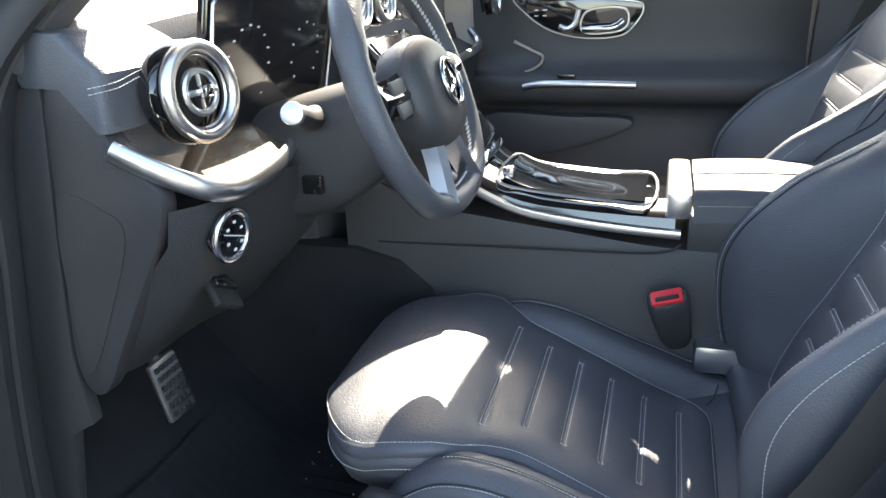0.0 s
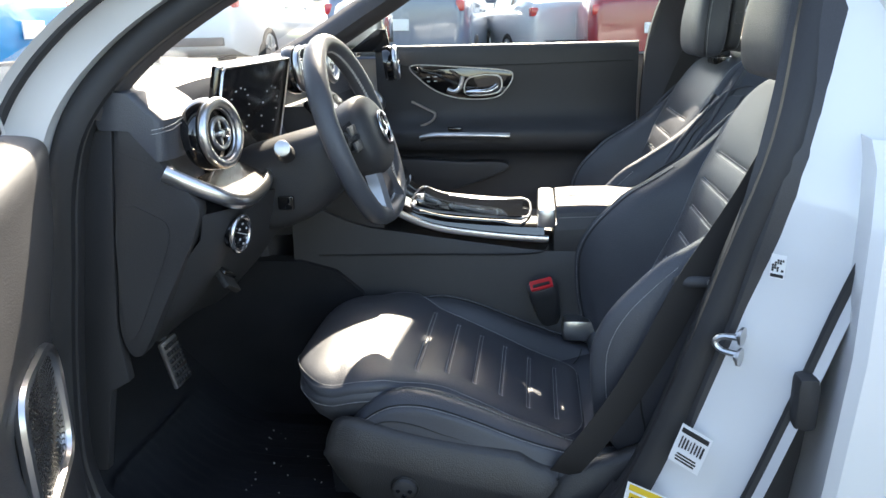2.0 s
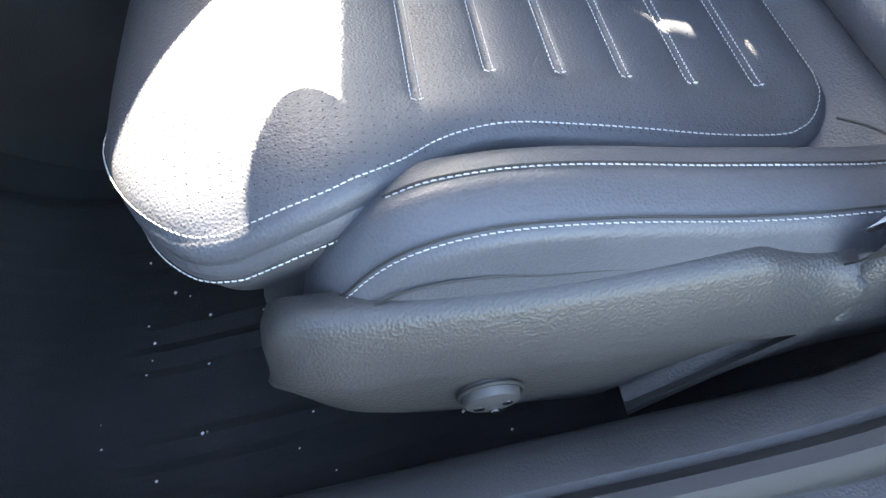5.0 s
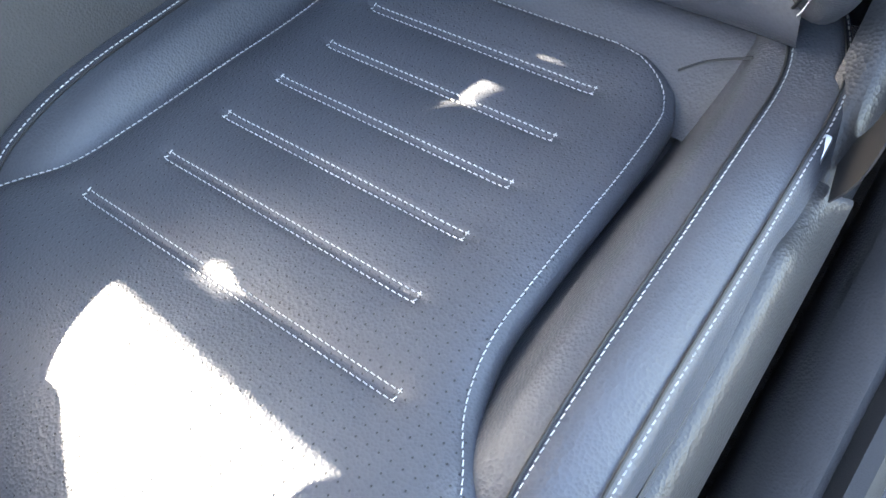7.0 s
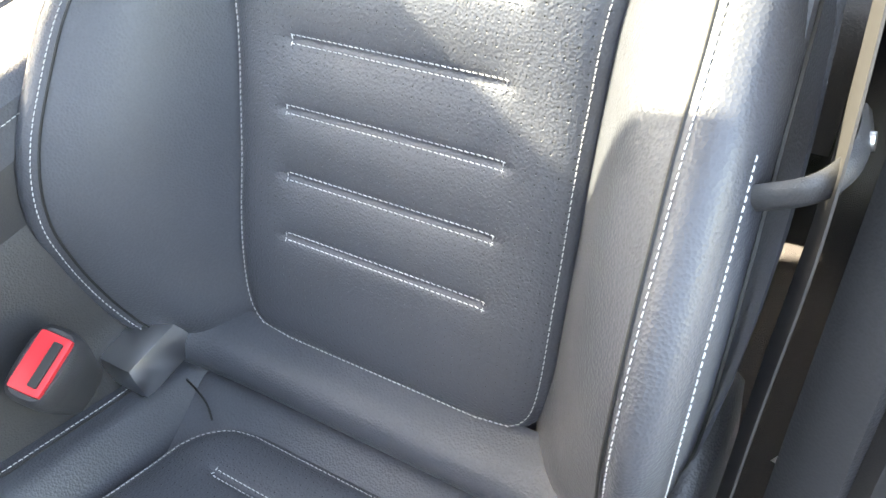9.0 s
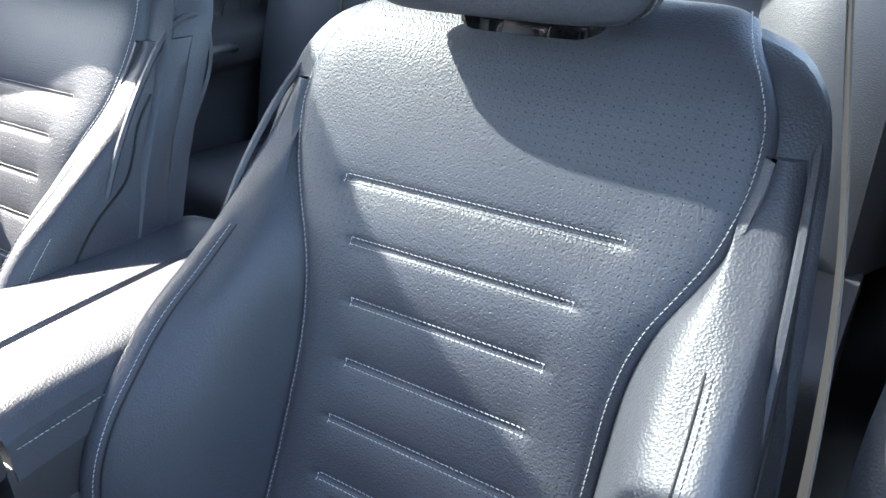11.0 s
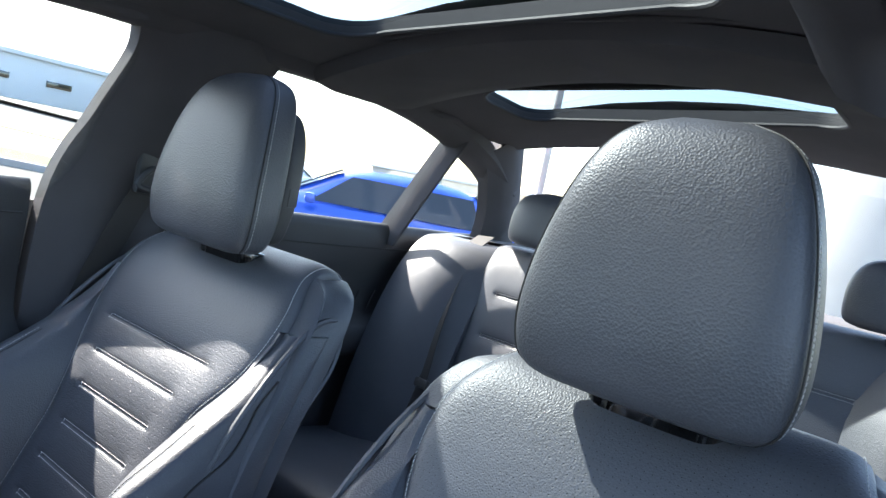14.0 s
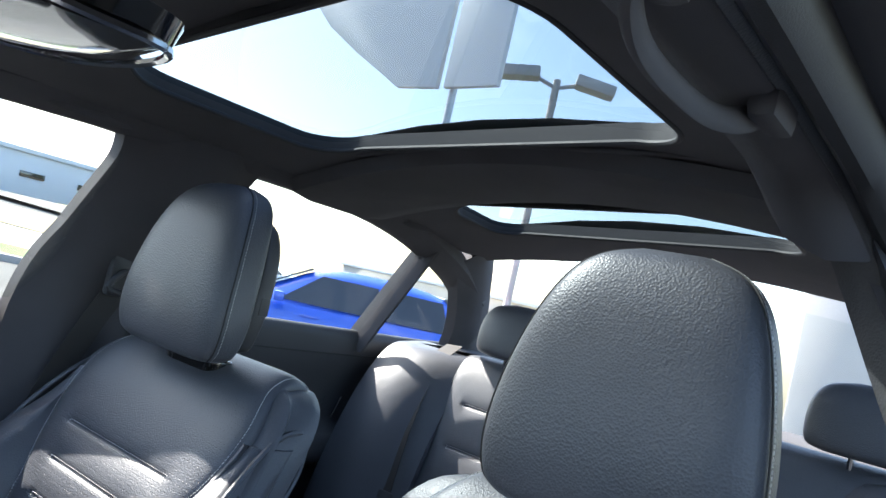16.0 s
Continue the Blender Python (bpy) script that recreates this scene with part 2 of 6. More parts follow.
def disc(name, at, axis, r, depth, mat, parent=None, label="", n=32, dome=0.0, squash=1.0):
    """A round plate with a soft rim, its face along axis."""
    z = Vector(axis).normalized()
    x = Vector((0, 0, 1)).cross(z)
    if x.length < 0.1:
        x = Vector((1, 0, 0))
    x.normalize()
    y = z.cross(x)
    rings = []
    for k, (rad, h) in enumerate(((1.0, -depth), (1.0, -0.25 * depth), (0.94, 0.0), (0.6, dome * 0.7), (0.05, dome))):
        rings.append([Vector(at) + (x * math.cos(q) + y * math.sin(q) * squash) * (r * rad) + z * h for q in (2 * math.pi * i / n for i in range(n))])
    return loft(name, rings, mat, parent, label)


def plate(name, outline, depth, mat, parent=None, label="", bevel=0.003, way=(1, 0, 0), smooth=True):
    """A flat piece with an outline of 3D points, pulled along way by depth, with softened edges."""
    bm = bmesh.new()
    vs = [bm.verts.new(p) for p in outline]
    f = bm.faces.new(vs)
    got = bmesh.ops.extrude_face_region(bm, geom=[f])
    up = [g for g in got["geom"] if isinstance(g, bmesh.types.BMVert)]
    bmesh.ops.translate(bm, vec=Vector(way) * depth, verts=up)
    if bevel:
        es = [e for e in bm.edges if len(e.link_faces) == 2 and e.calc_face_angle(0) > 1.0]
        bmesh.ops.bevel(bm, geom=es, offset=bevel, segments=2, profile=0.6, affect='EDGES', clamp_overlap=True)
    return part(name, bm, mat, parent, label)


def stitches(name, points, normals, parent, length=0.0036, gap=0.0014, w=0.0008, h=0.0008, mat=None):
    """Thread seen as a row of short stitches along lines of surface points."""
    verts, faces = [], []
    for line, nor in zip(points, normals):
        walked, nxt = 0.0, 0.0
        for i in range(len(line) - 1):
            a, b = line[i], line[i + 1]
            seg = (b - a).length
            if seg < 1e-7:
                continue
            t = (b - a) / seg
            n = nor[i]
            s = t.cross(n).normalized()
            while nxt < walked + seg:
                c = a + t * (nxt - walked) + n * (0.4 * h)
                k = len(verts)
                for dx, dy, dz in ((-1, -1, 0), (1, -1, 0), (1, 1, 0), (-1, 1, 0), (-0.7, -0.5, 1), (0.7, -0.5, 1), (0.7, 0.5, 1), (-0.7, 0.5, 1)):
                    verts.append(c + t * (dx * length / 2) + s * (dy * w / 2 + dx * w * 0.25) + n * (dz * h))
                faces += [(k, k + 1, k + 5, k + 4), (k + 1, k + 2, k + 6, k + 5), (k + 2, k + 3, k + 7, k + 6), (k + 3, k, k + 4, k + 7), (k + 4, k + 5, k + 6, k + 7)]
                nxt += length + gap
            walked += seg
    if not verts:
        return None
    me = bpy.data.meshes.new(name)
    me.from_pydata([tuple(v) for v in verts], [], faces)
    me.materials.append(mat or M_THREAD)
    ob = new(name, me)
    ob.parent = parent
    ob["kind"] = "stuff"
    ob["label"] = "rows of pale grey thread"
    return ob


# ---- front seats ----
class Panel:
    """An upholstered panel: a side profile (y, z), half widths by profile index, and stitched channels across it."""

    def __init__(self, profile, outline, side, grooves, edge=0.010, fall=0.0):
        pts = spline([(0, y, z) for y, z in profile], 12)
        self.s = [0.0]
        for a, b in zip(pts, pts[1:]):
            self.s.append(self.s[-1] + (b - a).length)
        self.y, self.z, self.side, self.edge, self.fall = [p.y for p in pts], [p.z for p in pts], side, edge, fall
        line = spline([(self.at_index(i), w, 0) for i, w in outline], 6)
        self.ws, self.w = [p.x for p in line], [p.y for p in line]
        self.start, self.end = self.ws[0], self.ws[-1]
        self.grooves = [(self.at_index(i), half) for i, half in grooves]

    def at_index(self, i):
        return float(np.interp(12 * i, range(len(self.s)), self.s))

    def frame_at(self, v):
        y, z = np.interp(v, self.s, self.y), np.interp(v, self.s, self.z)
        e = 0.012
        dy = np.interp(v + e, self.s, self.y) - np.interp(v - e, self.s, self.y)
        dz = np.interp(v + e, self.s, self.z) - np.interp(v - e, self.s, self.z)
        k = math.hypot(dy, dz) or 1
        return y, z, Vector((0, -dz / k, dy / k)) * self.side

    def width(self, v):
        return float(np.interp(v, self.ws, self.w))

    def droop(self, u, v):
        """How far the front corners fall away."""
        return self.fall * min(max((v - self.at_index(8.0)) / 0.09, 0), 1) * min(abs(u) / 0.22, 1) ** 3

    def height(self, u, v):
        gap = max(min(self.width(v) - abs(u), v - self.start + 0.002, self.end - v + 0.002), 0)
        h = -self.edge * math.exp(-gap / 0.011) - self.droop(u, v)
        for g, half in self.grooves:
            d = abs(v - g)
            if d < 0.05:
                end = min(max((half + 0.006 - abs(u)) / 0.008, 0), 1)
                h -= end * (0.0030 * math.exp(-(d / 0.0040) ** 2) + 0.0024 * math.exp(-(d / 0.016) ** 2))
        return h

    def at(self, u, v, n=0.0):
        y, z, nor = self.frame_at(v)
        return Vector((u, y, z)) + nor * (n + self.height(u, v)), nor

    def rim(self, inset=0.0, part_from=None):
        """The outline as (u, v, outward u, outward v), once round, or from one index on the near side round the far end."""
        vs = [v for v in np.linspace(self.start, self.end, 120)]
        if part_from is not None:
            vs = [v for v in vs if v >= self.at_index(part_from)]
        left = [(-self.width(v), v) for v in vs]
        far = [(u, self.end) for u in np.linspace(-self.width(self.end), self.width(self.end), 14)[1:-1]]
        right = [(-u, v) for u, v in left[::-1]]
        loop = left + far + right
        if part_from is None:
            loop += [(u, self.start) for u in np.linspace(self.width(self.start), -self.width(self.start), 14)[1:-1]]
        out, n = [], len(loop)
        for i, (u, v) in enumerate(loop):
            a, b = (loop[i - 1], loop[(i + 1) % n]) if part_from is None else (loop[max(i - 1, 0)], loop[min(i + 1, n - 1)])
            du, dv = b[0] - a[0], b[1] - a[1]
            k = math.hypot(du, dv) or 1
            ou, ov = -dv / k, du / k
            out.append((u - ou * inset, v - ov * inset, ou, ov))
        return out

    def lifted(self, u, v, ou, ov, out, down):
        """A point off the outline: outwards along the surface and down into it."""
        y, z, nor = self.frame_at(v)
        side = Vector((0, nor.z, -nor.y)) * self.side
        return Vector((u, y, z)) + Vector((ou, 0, 0)) * out + side * (ov * out) + nor * (down - self.edge - self.droop(u, v))

    def build(self, name, mat, parent, label=""):
        vs = set(np.linspace(self.start, self.end, int((self.end - self.start) / 0.007)).round(4))
        for g, _ in self.grooves:
            vs |= {round(g + d, 4) for d in (-0.009, -0.006, -0.004, -0.002, 0, 0.002, 0.004, 0.006, 0.009)}
        vs = sorted(v for v in vs if self.start <= v <= self.end)
        inner = sorted(set(np.linspace(-1, 1, 41)) | {-0.985, -0.965, 0.965, 0.985, -0.93, 0.93})
        verts, uvs = [], []
        for v in vs:
            w = self.width(v)
            for a in inner:
                verts.append(self.at(a * w, v)[0])
                uvs.append((a * w, v))
        n = len(inner)
        faces = [(i * n + j, i * n + j + 1, (i + 1) * n + j + 1, (i + 1) * n + j) for i in range(len(vs) - 1) for j in range(n - 1)]
        ob = link(name, verts, faces, mat, parent, label, uvs=uvs)
        rings = [[self.lifted(u, v, ou, ov, o, d) for o, d in ((-0.003, 0.0024), (0.0015, 0.0002), (0.004, -0.005), (0.0045, -0.012), (0.001, -0.022), (-0.006, -0.032))] for u, v, ou, ov in self.rim()]
        loft("pad_edge", rings, M_LEATHER, parent, closed=False, loop=True)
        return ob

    def seams(self, name, parent):
        lines, nors = [], []
        for g, half in self.grooves:
            for off in (-0.0034, 0.0034):
                got = [self.at(u, g + off, 0.0003) for u in np.linspace(-half, half, 30)]
                lines.append([p for p, _ in got])
                nors.append([q for _, q in got])
            for sgn in (-1, 1):
                got = [self.at(sgn * half, g + off, 0.0003) for off in (-0.0034, 0, 0.0034)]
                lines.append([p for p, _ in got])
                nors.append([q for _, q in got])
        got = [self.at(u, v, 0.0012) for u, v, ou, ov in self.rim(0.0045)]
        lines.append([p for p, _ in got] + [got[0][0]])
        nors.append([q for _, q in got] + [got[0][1]])
        return stitches(name, lines, nors, parent)


def swept(name, rows, parent, sgn, mat, per=4, along=4):
    """A padded form through rows of (x, y, z) section points, mirrored by sgn."""
    rings = [spline([Vector((sgn * x, y, z)) for x, y, z in row], per, True) for row in rows]
    return loft(name, smooth_rings(rings, along), mat, parent)


def headrest_rings(levels, n=44, power=3.2):
    rings = []
    for z, hw, hd, cy in levels:
        r = []
        for k in range(n):
            q = 2 * math.pi * k / n
            c, s = math.cos(q), math.sin(q)
            r.append(Vector((hw * math.copysign(abs(c) ** (2 / power), c), cy + hd * math.copysign(abs(s) ** (2 / power), s), z)))
        rings.append(r)
    return smooth_rings(rings, 4)


def table(rows):
    """A smooth curve through (key, value) rows."""
    line = spline([(a, b, 0) for a, b in rows], 8)
    keys, vals = [p.x for p in line], [p.y for p in line]
    return lambda k: float(np.interp(k, keys, vals))


def front_seat(label, outer):
    """A sports seat. outer: the side, -1 or 1, that faces the door."""
    seat = empty("front_seat")
    tagged(seat, label, "car seat", "front seats")
    cushion = Panel(
        [(0.000, 0.452), (0.020, 0.4535), (0.062, 0.461), (0.115, 0.482), (0.166, 0.507), (0.215, 0.530), (0.265, 0.552), (0.318, 0.568), (0.362, 0.586),
         (0.410, 0.599), (0.460, 0.602), (0.505, 0.598), (0.540, 0.584), (0.561, 0.560), (0.565, 0.53)],
        [(0.62, 0.100), (0.75, 0.116), (0.9, 0.128), (1.15, 0.142), (1.43, 0.154), (1.7, 0.161), (2, 0.165), (3, 0.167), (5, 0.168), (6, 0.171), (6.7, 0.182), (7.3, 0.203), (8, 0.220),
         (8.6, 0.228), (9.3, 0.231), (10, 0.229), (10.5, 0.221), (11, 0.206), (11.5, 0.186), (12, 0.160), (12.4, 0.134), (12.7, 0.105), (12.9, 0.080)], 1,
        [(2, 0.107), (3, 0.107), (4, 0.108), (5, 0.110), (6, 0.114), (7, 0.142)], fall=0.024)
    cushion.build("cushion_pad", M_PERF, seat)
    cushion.seams("cushion_stitching", seat)
    back = Panel(
        [(-0.050, 0.475), (-0.057, 0.500), (-0.064, 0.520), (-0.080, 0.562), (-0.101, 0.612), (-0.126, 0.661), (-0.150, 0.713), (-0.174, 0.764), (-0.194, 0.818), (-0.215, 0.869),
         (-0.245, 0.917), (-0.283, 0.983), (-0.320, 1.035), (-0.358, 1.063), (-0.405, 1.072), (-0.452, 1.050), (-0.472, 0.99)],
        [(1.35, 0.100), (1.5, 0.118), (1.7, 0.132), (2.0, 0.143), (2.4, 0.151), (3, 0.155), (4, 0.156), (6, 0.155), (7, 0.156), (7.7, 0.158), (8.3, 0.163), (8.9, 0.173), (9.5, 0.189), (10.1, 0.206), (10.7, 0.217),
         (11.2, 0.218), (11.6, 0.214), (12.1, 0.203), (12.6, 0.192), (13.2, 0.183), (14, 0.174), (15, 0.165)], -1,
        [(4, 0.097), (5, 0.097), (6, 0.098), (7, 0.093), (8, 0.098), (9, 0.111), (10, 0.137)])
    back.build("backrest_pad", M_PERF, seat)
    back.seams("backrest_stitching", seat)

    # border below the cushion's front, a second seam under it, then ribbed cloth that tucks in
    rim = cushion.rim(0.0, 6.4)
    fade = [min(1.0, 0.12 * i, 0.12 * (len(rim) - 1 - i)) for i in range(len(rim))]
    drop = lambda q, out, down, f: cushion.lifted(*q, out * f, -0.006) + Vector((0, 0, -down * f))
    loft("front_border", [[drop(q, o, d, f) for o, d in ((-0.004, 0.004), (0.002, 0.005), (0.006, 0.013), (0.006, 0.021), (0.002, 0.026))] for q, f in zip(rim, fade)], M_LEATHER, seat, closed=False)
    low = [drop(q, 0.0065, 0.022, f) for q, f in zip(rim, fade)]
    stitches("border_stitching", [low[6:-6]], [[Vector((q[2], q[3], 0.1)).normalized() for q in rim][6:-6]], seat)
    loft("front_valance", [[drop(q, o, d, f) for o, d in ((0.001, 0.024), (0.002, 0.032), (-0.006, 0.052), (-0.026, 0.072), (-0.06, 0.085))] for q, f in zip(rim, fade)], M_RIBBED, seat, "ribbed black cloth under the cushion's front edge", closed=False)

    # bridge: flat strip behind the cushion, then the roll under the backrest
    rows = []
    for y, z, w in ((0.06, 0.432, 0.20), (0.024, 0.440, 0.222), (0.0, 0.446, 0.228), (-0.022, 0.451, 0.230), (-0.045, 0.447, 0.230)):
        rows.append([Vector((u * w, y + 0.010 * abs(u) ** 6, z + 0.010 * abs(u) ** 5)) for u in np.linspace(-1, 1, 17)])
    loft("cushion_rear", smooth_rings(rows, 4), M_LEATHER, seat, closed=False)
    rows = []
    for y, z, w in ((-0.045, 0.440, 0.215), (-0.028, 0.450, 0.220), (-0.018, 0.470, 0.222), (-0.024, 0.490, 0.220), (-0.045, 0.503, 0.215), (-0.075, 0.508, 0.21)):
        rows.append([Vector((u * w, y + 0.010 * abs(u) ** 4, z + 0.012 * abs(u) ** 3)) for u in np.linspace(-1, 1, 17)])
    loft("backrest_roll", smooth_rings(rows, 4), M_LEATHER, seat, "plain leather roll under the backrest", closed=False)
    for sgn in (-1, 1):
        tube("joint_seam", [(sgn * 0.152, 0.020, 0.4495), (sgn * 0.170, 0.008, 0.4545), (sgn * 0.198, 0.000, 0.4635)], 0.0011, M_INK, seat, n=5)

    crest = table(((-0.06, 0.462), (-0.02, 0.467), (0.025, 0.478), (0.07, 0.493), (0.113, 0.509), (0.156, 0.525), (0.198, 0.542), (0.238, 0.557), (0.270, 0.566), (0.300, 0.571), (0.330, 0.572), (0.362, 0.564), (0.385, 0.549), (0.402, 0.534), (0.42, 0.512), (0.432, 0.49)))
    seam2 = table(((-0.06, 0.460), (-0.02, 0.467), (0.03, 0.478), (0.078, 0.489), (0.119, 0.501), (0.16, 0.516), (0.20, 0.532), (0.241, 0.546), (0.28, 0.556), (0.311, 0.559), (0.34, 0.556), (0.362, 0.548), (0.38, 0.536), (0.40, 0.522), (0.42, 0.503), (0.432, 0.485)))
    padz = table([(y, z) for y, z in zip(cushion.y[:108], cushion.z[:108])])
    foot = table(((-0.06, 0.40), (0.05, 0.43), (0.16, 0.455), (0.30, 0.470), (0.40, 0.478), (0.432, 0.472)))
    for sgn in (-1, 1):
        rows, one, two, n2, crease = [], [], [], [], []
        for y in (-0.06, -0.03, 0.0, 0.03, 0.07, 0.11, 0.15, 0.19, 0.23, 0.265, 0.295, 0.325, 0.35, 0.37, 0.388, 0.404, 0.418, 0.430):
            c, s2 = crest(y), seam2(y)
            base = min((padz(y) if y > 0 else 0.452) - 0.034, c - 0.012)
            pin = 0.035 * max(0, (y - 0.385) / 0.045) ** 2
            back_in = 0.030 * max(0, (0.02 - y) / 0.08) ** 1.5
            q = -pin - back_in
            rows.append([(0.160 + 0.25 * q, y, base - 0.02), (0.176 + 0.4 * q, y, base + 0.006), (0.200 + 0.6 * q, y, c - 0.009), (0.223 + q, y, c - 0.0015), (0.240 + q, y, c), (0.2625 + q, y, s2), (0.2705 + q, y, s2 - 0.016), (0.272 + q, y, foot(y)), (0.20, y, foot(y) - 0.01)])
            if y < 0.37:
                one.append((sgn * (0.224 + q), y, c + 0.0004))
            if y < 0.41:
                two.append((sgn * (0.2645 + q), y, s2 + 0.0006))
            if 0.09 < y < 0.39:
                crease.append((sgn * (0.2735 + q), y, s2 - 0.010 - 0.026 * min(1, (0.39 - y) / 0.12) * min(1, (y - 0.05) / 0.1)))
        swept("cushion_bolster", rows, seat, sgn, M_LEATHER)
        one, two = spline(one, 8), spline(two, 8)
        stitches("bolster_stitching", [[p + Vector((sgn * 0.003, 0, 0.0008)) for p in one], two], [[Vector((0, -0.25, 1)).normalized()] * len(one), [Vector((sgn * 0.75, -0.1, 0.65)).normalized()] * len(two)], seat)
        loft("seam_line", tube_rings(one, 0.0012, 5), M_INK, seat)
        loft("seam_line", tube_rings([p + Vector((-sgn * 0.0025, 0, 0.0022)) for p in two], 0.0010, 5), M_INK, seat)
        loft("crease_line", tube_rings(spline(crease, 6), 0.0010, 5), M_INK, seat)

    # wings of the backrest
    front = table(((0.44, -0.060), (0.47, -0.036), (0.50, -0.014), (0.526, 0.001), (0.575, 0.012), (0.623, 0.0165), (0.66, 0.0165), (0.693, 0.010), (0.739, -0.016), (0.78, -0.053), (0.811, -0.086), (0.845, -0.139), (0.88, -0.192), (0.916, -0.240), (0.95, -0.272), (0.985, -0.300)))
    wide_at = table(((0.44, 0.225), (0.47, 0.236), (0.52, 0.250), (0.58, 0.262), (0.64, 0.267), (0.72, 0.268), (0.80, 0.264), (0.86, 0.258), (0.92, 0.250), (0.985, 0.240)))
    cut = len(back.z) - 36
    pad_y = lambda z: float(np.interp(z, back.z[:cut], back.y[:cut]))
    pad_w = lambda z: back.width(float(np.interp(z, back.z[:cut], back.s[:cut])))
    for sgn in (-1, 1):
        rows, one, two, rear = [], [], [], []
        for z in (0.45, 0.475, 0.50, 0.53, 0.565, 0.60, 0.635, 0.67, 0.705, 0.74, 0.775, 0.81, 0.84, 0.87, 0.90, 0.93, 0.96, 0.985):
            f, ox, py = front(z), wide_at(z), pad_y(z)
            ix = max(pad_w(z), 0.15) + 0.001
            fade = min(1.0, max(0.15, (f - py) / 0.06))
            mid = py + 0.62 * (f - py)
            rows.append([(ix - 0.004, py - 0.030, z), (ix + 0.006, py - 0.006, z), (ix + 0.52 * (ox - 0.034 - ix), mid - 0.006, z + 0.004), (ox - 0.034, f - 0.012 * fade, z + 0.002), (ox - 0.017, f, z), (ox - 0.003, f - 0.014 * fade, z), (ox + 0.007, f - 0.060 * fade - 0.01, z), (ox + 0.007, py - 0.075, z), (0.16, py - 0.085, z)])
            if 0.49 < z < 0.88:
                one.append((sgn * (ox - 0.033), f - 0.0085 * fade, z))
            if 0.52 < z < 0.84:
                two.append((sgn * (ox + 0.0022), f - 0.0235 * fade, z))
            if 0.48 < z < 0.95:
                rear.append((sgn * (ox + 0.0085), f - 0.066 * fade - 0.01, z))
        swept("backrest_bolster", rows, seat, sgn, M_LEATHER)
        one, two, rear = spline(one, 8), spline(two, 8), spline(rear, 6)
        stitches("bolster_stitching", [[p + Vector((sgn * 0.005, 0.0042, 0)) for p in one], two], [[Vector((-sgn * 0.35, 0.85, 0.3)).normalized()] * len(one), [Vector((sgn * 0.93, 0.35, 0.1)).normalized()] * len(two)], seat)
        loft("seam_line", tube_rings(one, 0.0012, 5), M_INK, seat)
        loft("side_seam", tube_rings(rear, 0.0016, 5), M_INK, seat)

    # shell behind the backrest, shoulders with a looped seam
    rings = []
    for z, w in ((0.42, 0.235), (0.55, 0.258), (0.70, 0.268), (0.85, 0.260), (0.93, 0.250), (0.98, 0.243), (1.015, 0.232), (1.042, 0.208), (1.056, 0.17)):
        v = float(np.interp(min(z, 1.06), back.z[:160], back.s[:160]))
        y, zz, nor = back.frame_at(v)
        f, bk = y - 0.022, y - 0.125
        rings.append(spline([(-w, f - 0.025, z), (-w * 0.90, f, z), (w * 0.90, f, z), (w, f - 0.025, z), (w * 0.95, bk + 0.012, z - 0.01), (0, bk - 0.01, z - 0.01), (-w * 0.95, bk + 0.012, z - 0.01)], 4, True))
    loft("back_shell", smooth_rings(rings, 3), M_LEATHER, seat)
    for sgn in (-1, 1):
        tube("side_piping", [(sgn * 0.262, -0.10, 0.62), (sgn * 0.268, -0.14, 0.74), (sgn * 0.264, -0.20, 0.86), (sgn * 0.256, -0.265, 0.945), (sgn * 0.246, -0.33, 1.0), (sgn * 0.238, -0.385, 1.0),
                             (sgn * 0.247, -0.375, 0.94), (sgn * 0.258, -0.31, 0.86), (sgn * 0.262, -0.25, 0.76)], 0.004, M_LEATHER, seat, n=6)

    # cushion body and base
    rings = [[Vector((x, y, z)) for x, z in ((-0.225, 0.36), (0.225, 0.36), (0.236, 0.42), (0.215, top), (-0.215, top), (-0.236, 0.42))]
             for y, top in ((-0.10, 0.42), (0.05, 0.42), (0.25, 0.49), (0.38, 0.53), (0.43, 0.525), (0.455, 0.50), (0.462, 0.47), (0.45, 0.43))]
    loft("cushion_frame", smooth_rings(rings, 3), M_SOFT, seat)
    top_z = table(((-0.19, 0.520), (-0.15, 0.534), (-0.10, 0.522), (-0.02, 0.486), (0.055, 0.462), (0.105, 0.473), (0.125, 0.486), (0.164, 0.493), (0.244, 0.504), (0.304, 0.515), (0.363, 0.528), (0.40, 0.536), (0.43, 0.535), (0.447, 0.522), (0.459, 0.497), (0.463, 0.478)))
    low_z = table(((-0.19, 0.33), (0.20, 0.330), (0.24, 0.333), (0.346, 0.360), (0.408, 0.386), (0.447, 0.420), (0.459, 0.446), (0.463, 0.464)))
    fold_z = table(((-0.19, 0.375), (0.0, 0.390), (0.091, 0.409), (0.205, 0.432), (0.29, 0.450), (0.373, 0.470), (0.43, 0.474), (0.463, 0.471)))
    split = table(((0.050, 0.462), (0.062, 0.450), (0.091, 0.409), (0.16, 0.374), (0.235, 0.335)))

    def trim_row(y, hi, lo):
        f = min(max(fold_z(y), lo + 0.004), hi - 0.004)
        e = 0.022 * max(0, (y - 0.40) / 0.063) ** 2
        full = [(0.255, hi - 0.006), (0.268, hi), (0.279, hi - 0.002), (0.287, hi - 0.012), (0.297, f + 0.004), (0.2975, f - 0.004), (0.288, f * 0.4 + lo * 0.6), (0.272, lo), (0.250, lo + 0.008)]
        return [(x - e, y, min(max(z, lo), hi)) for x, z in full]

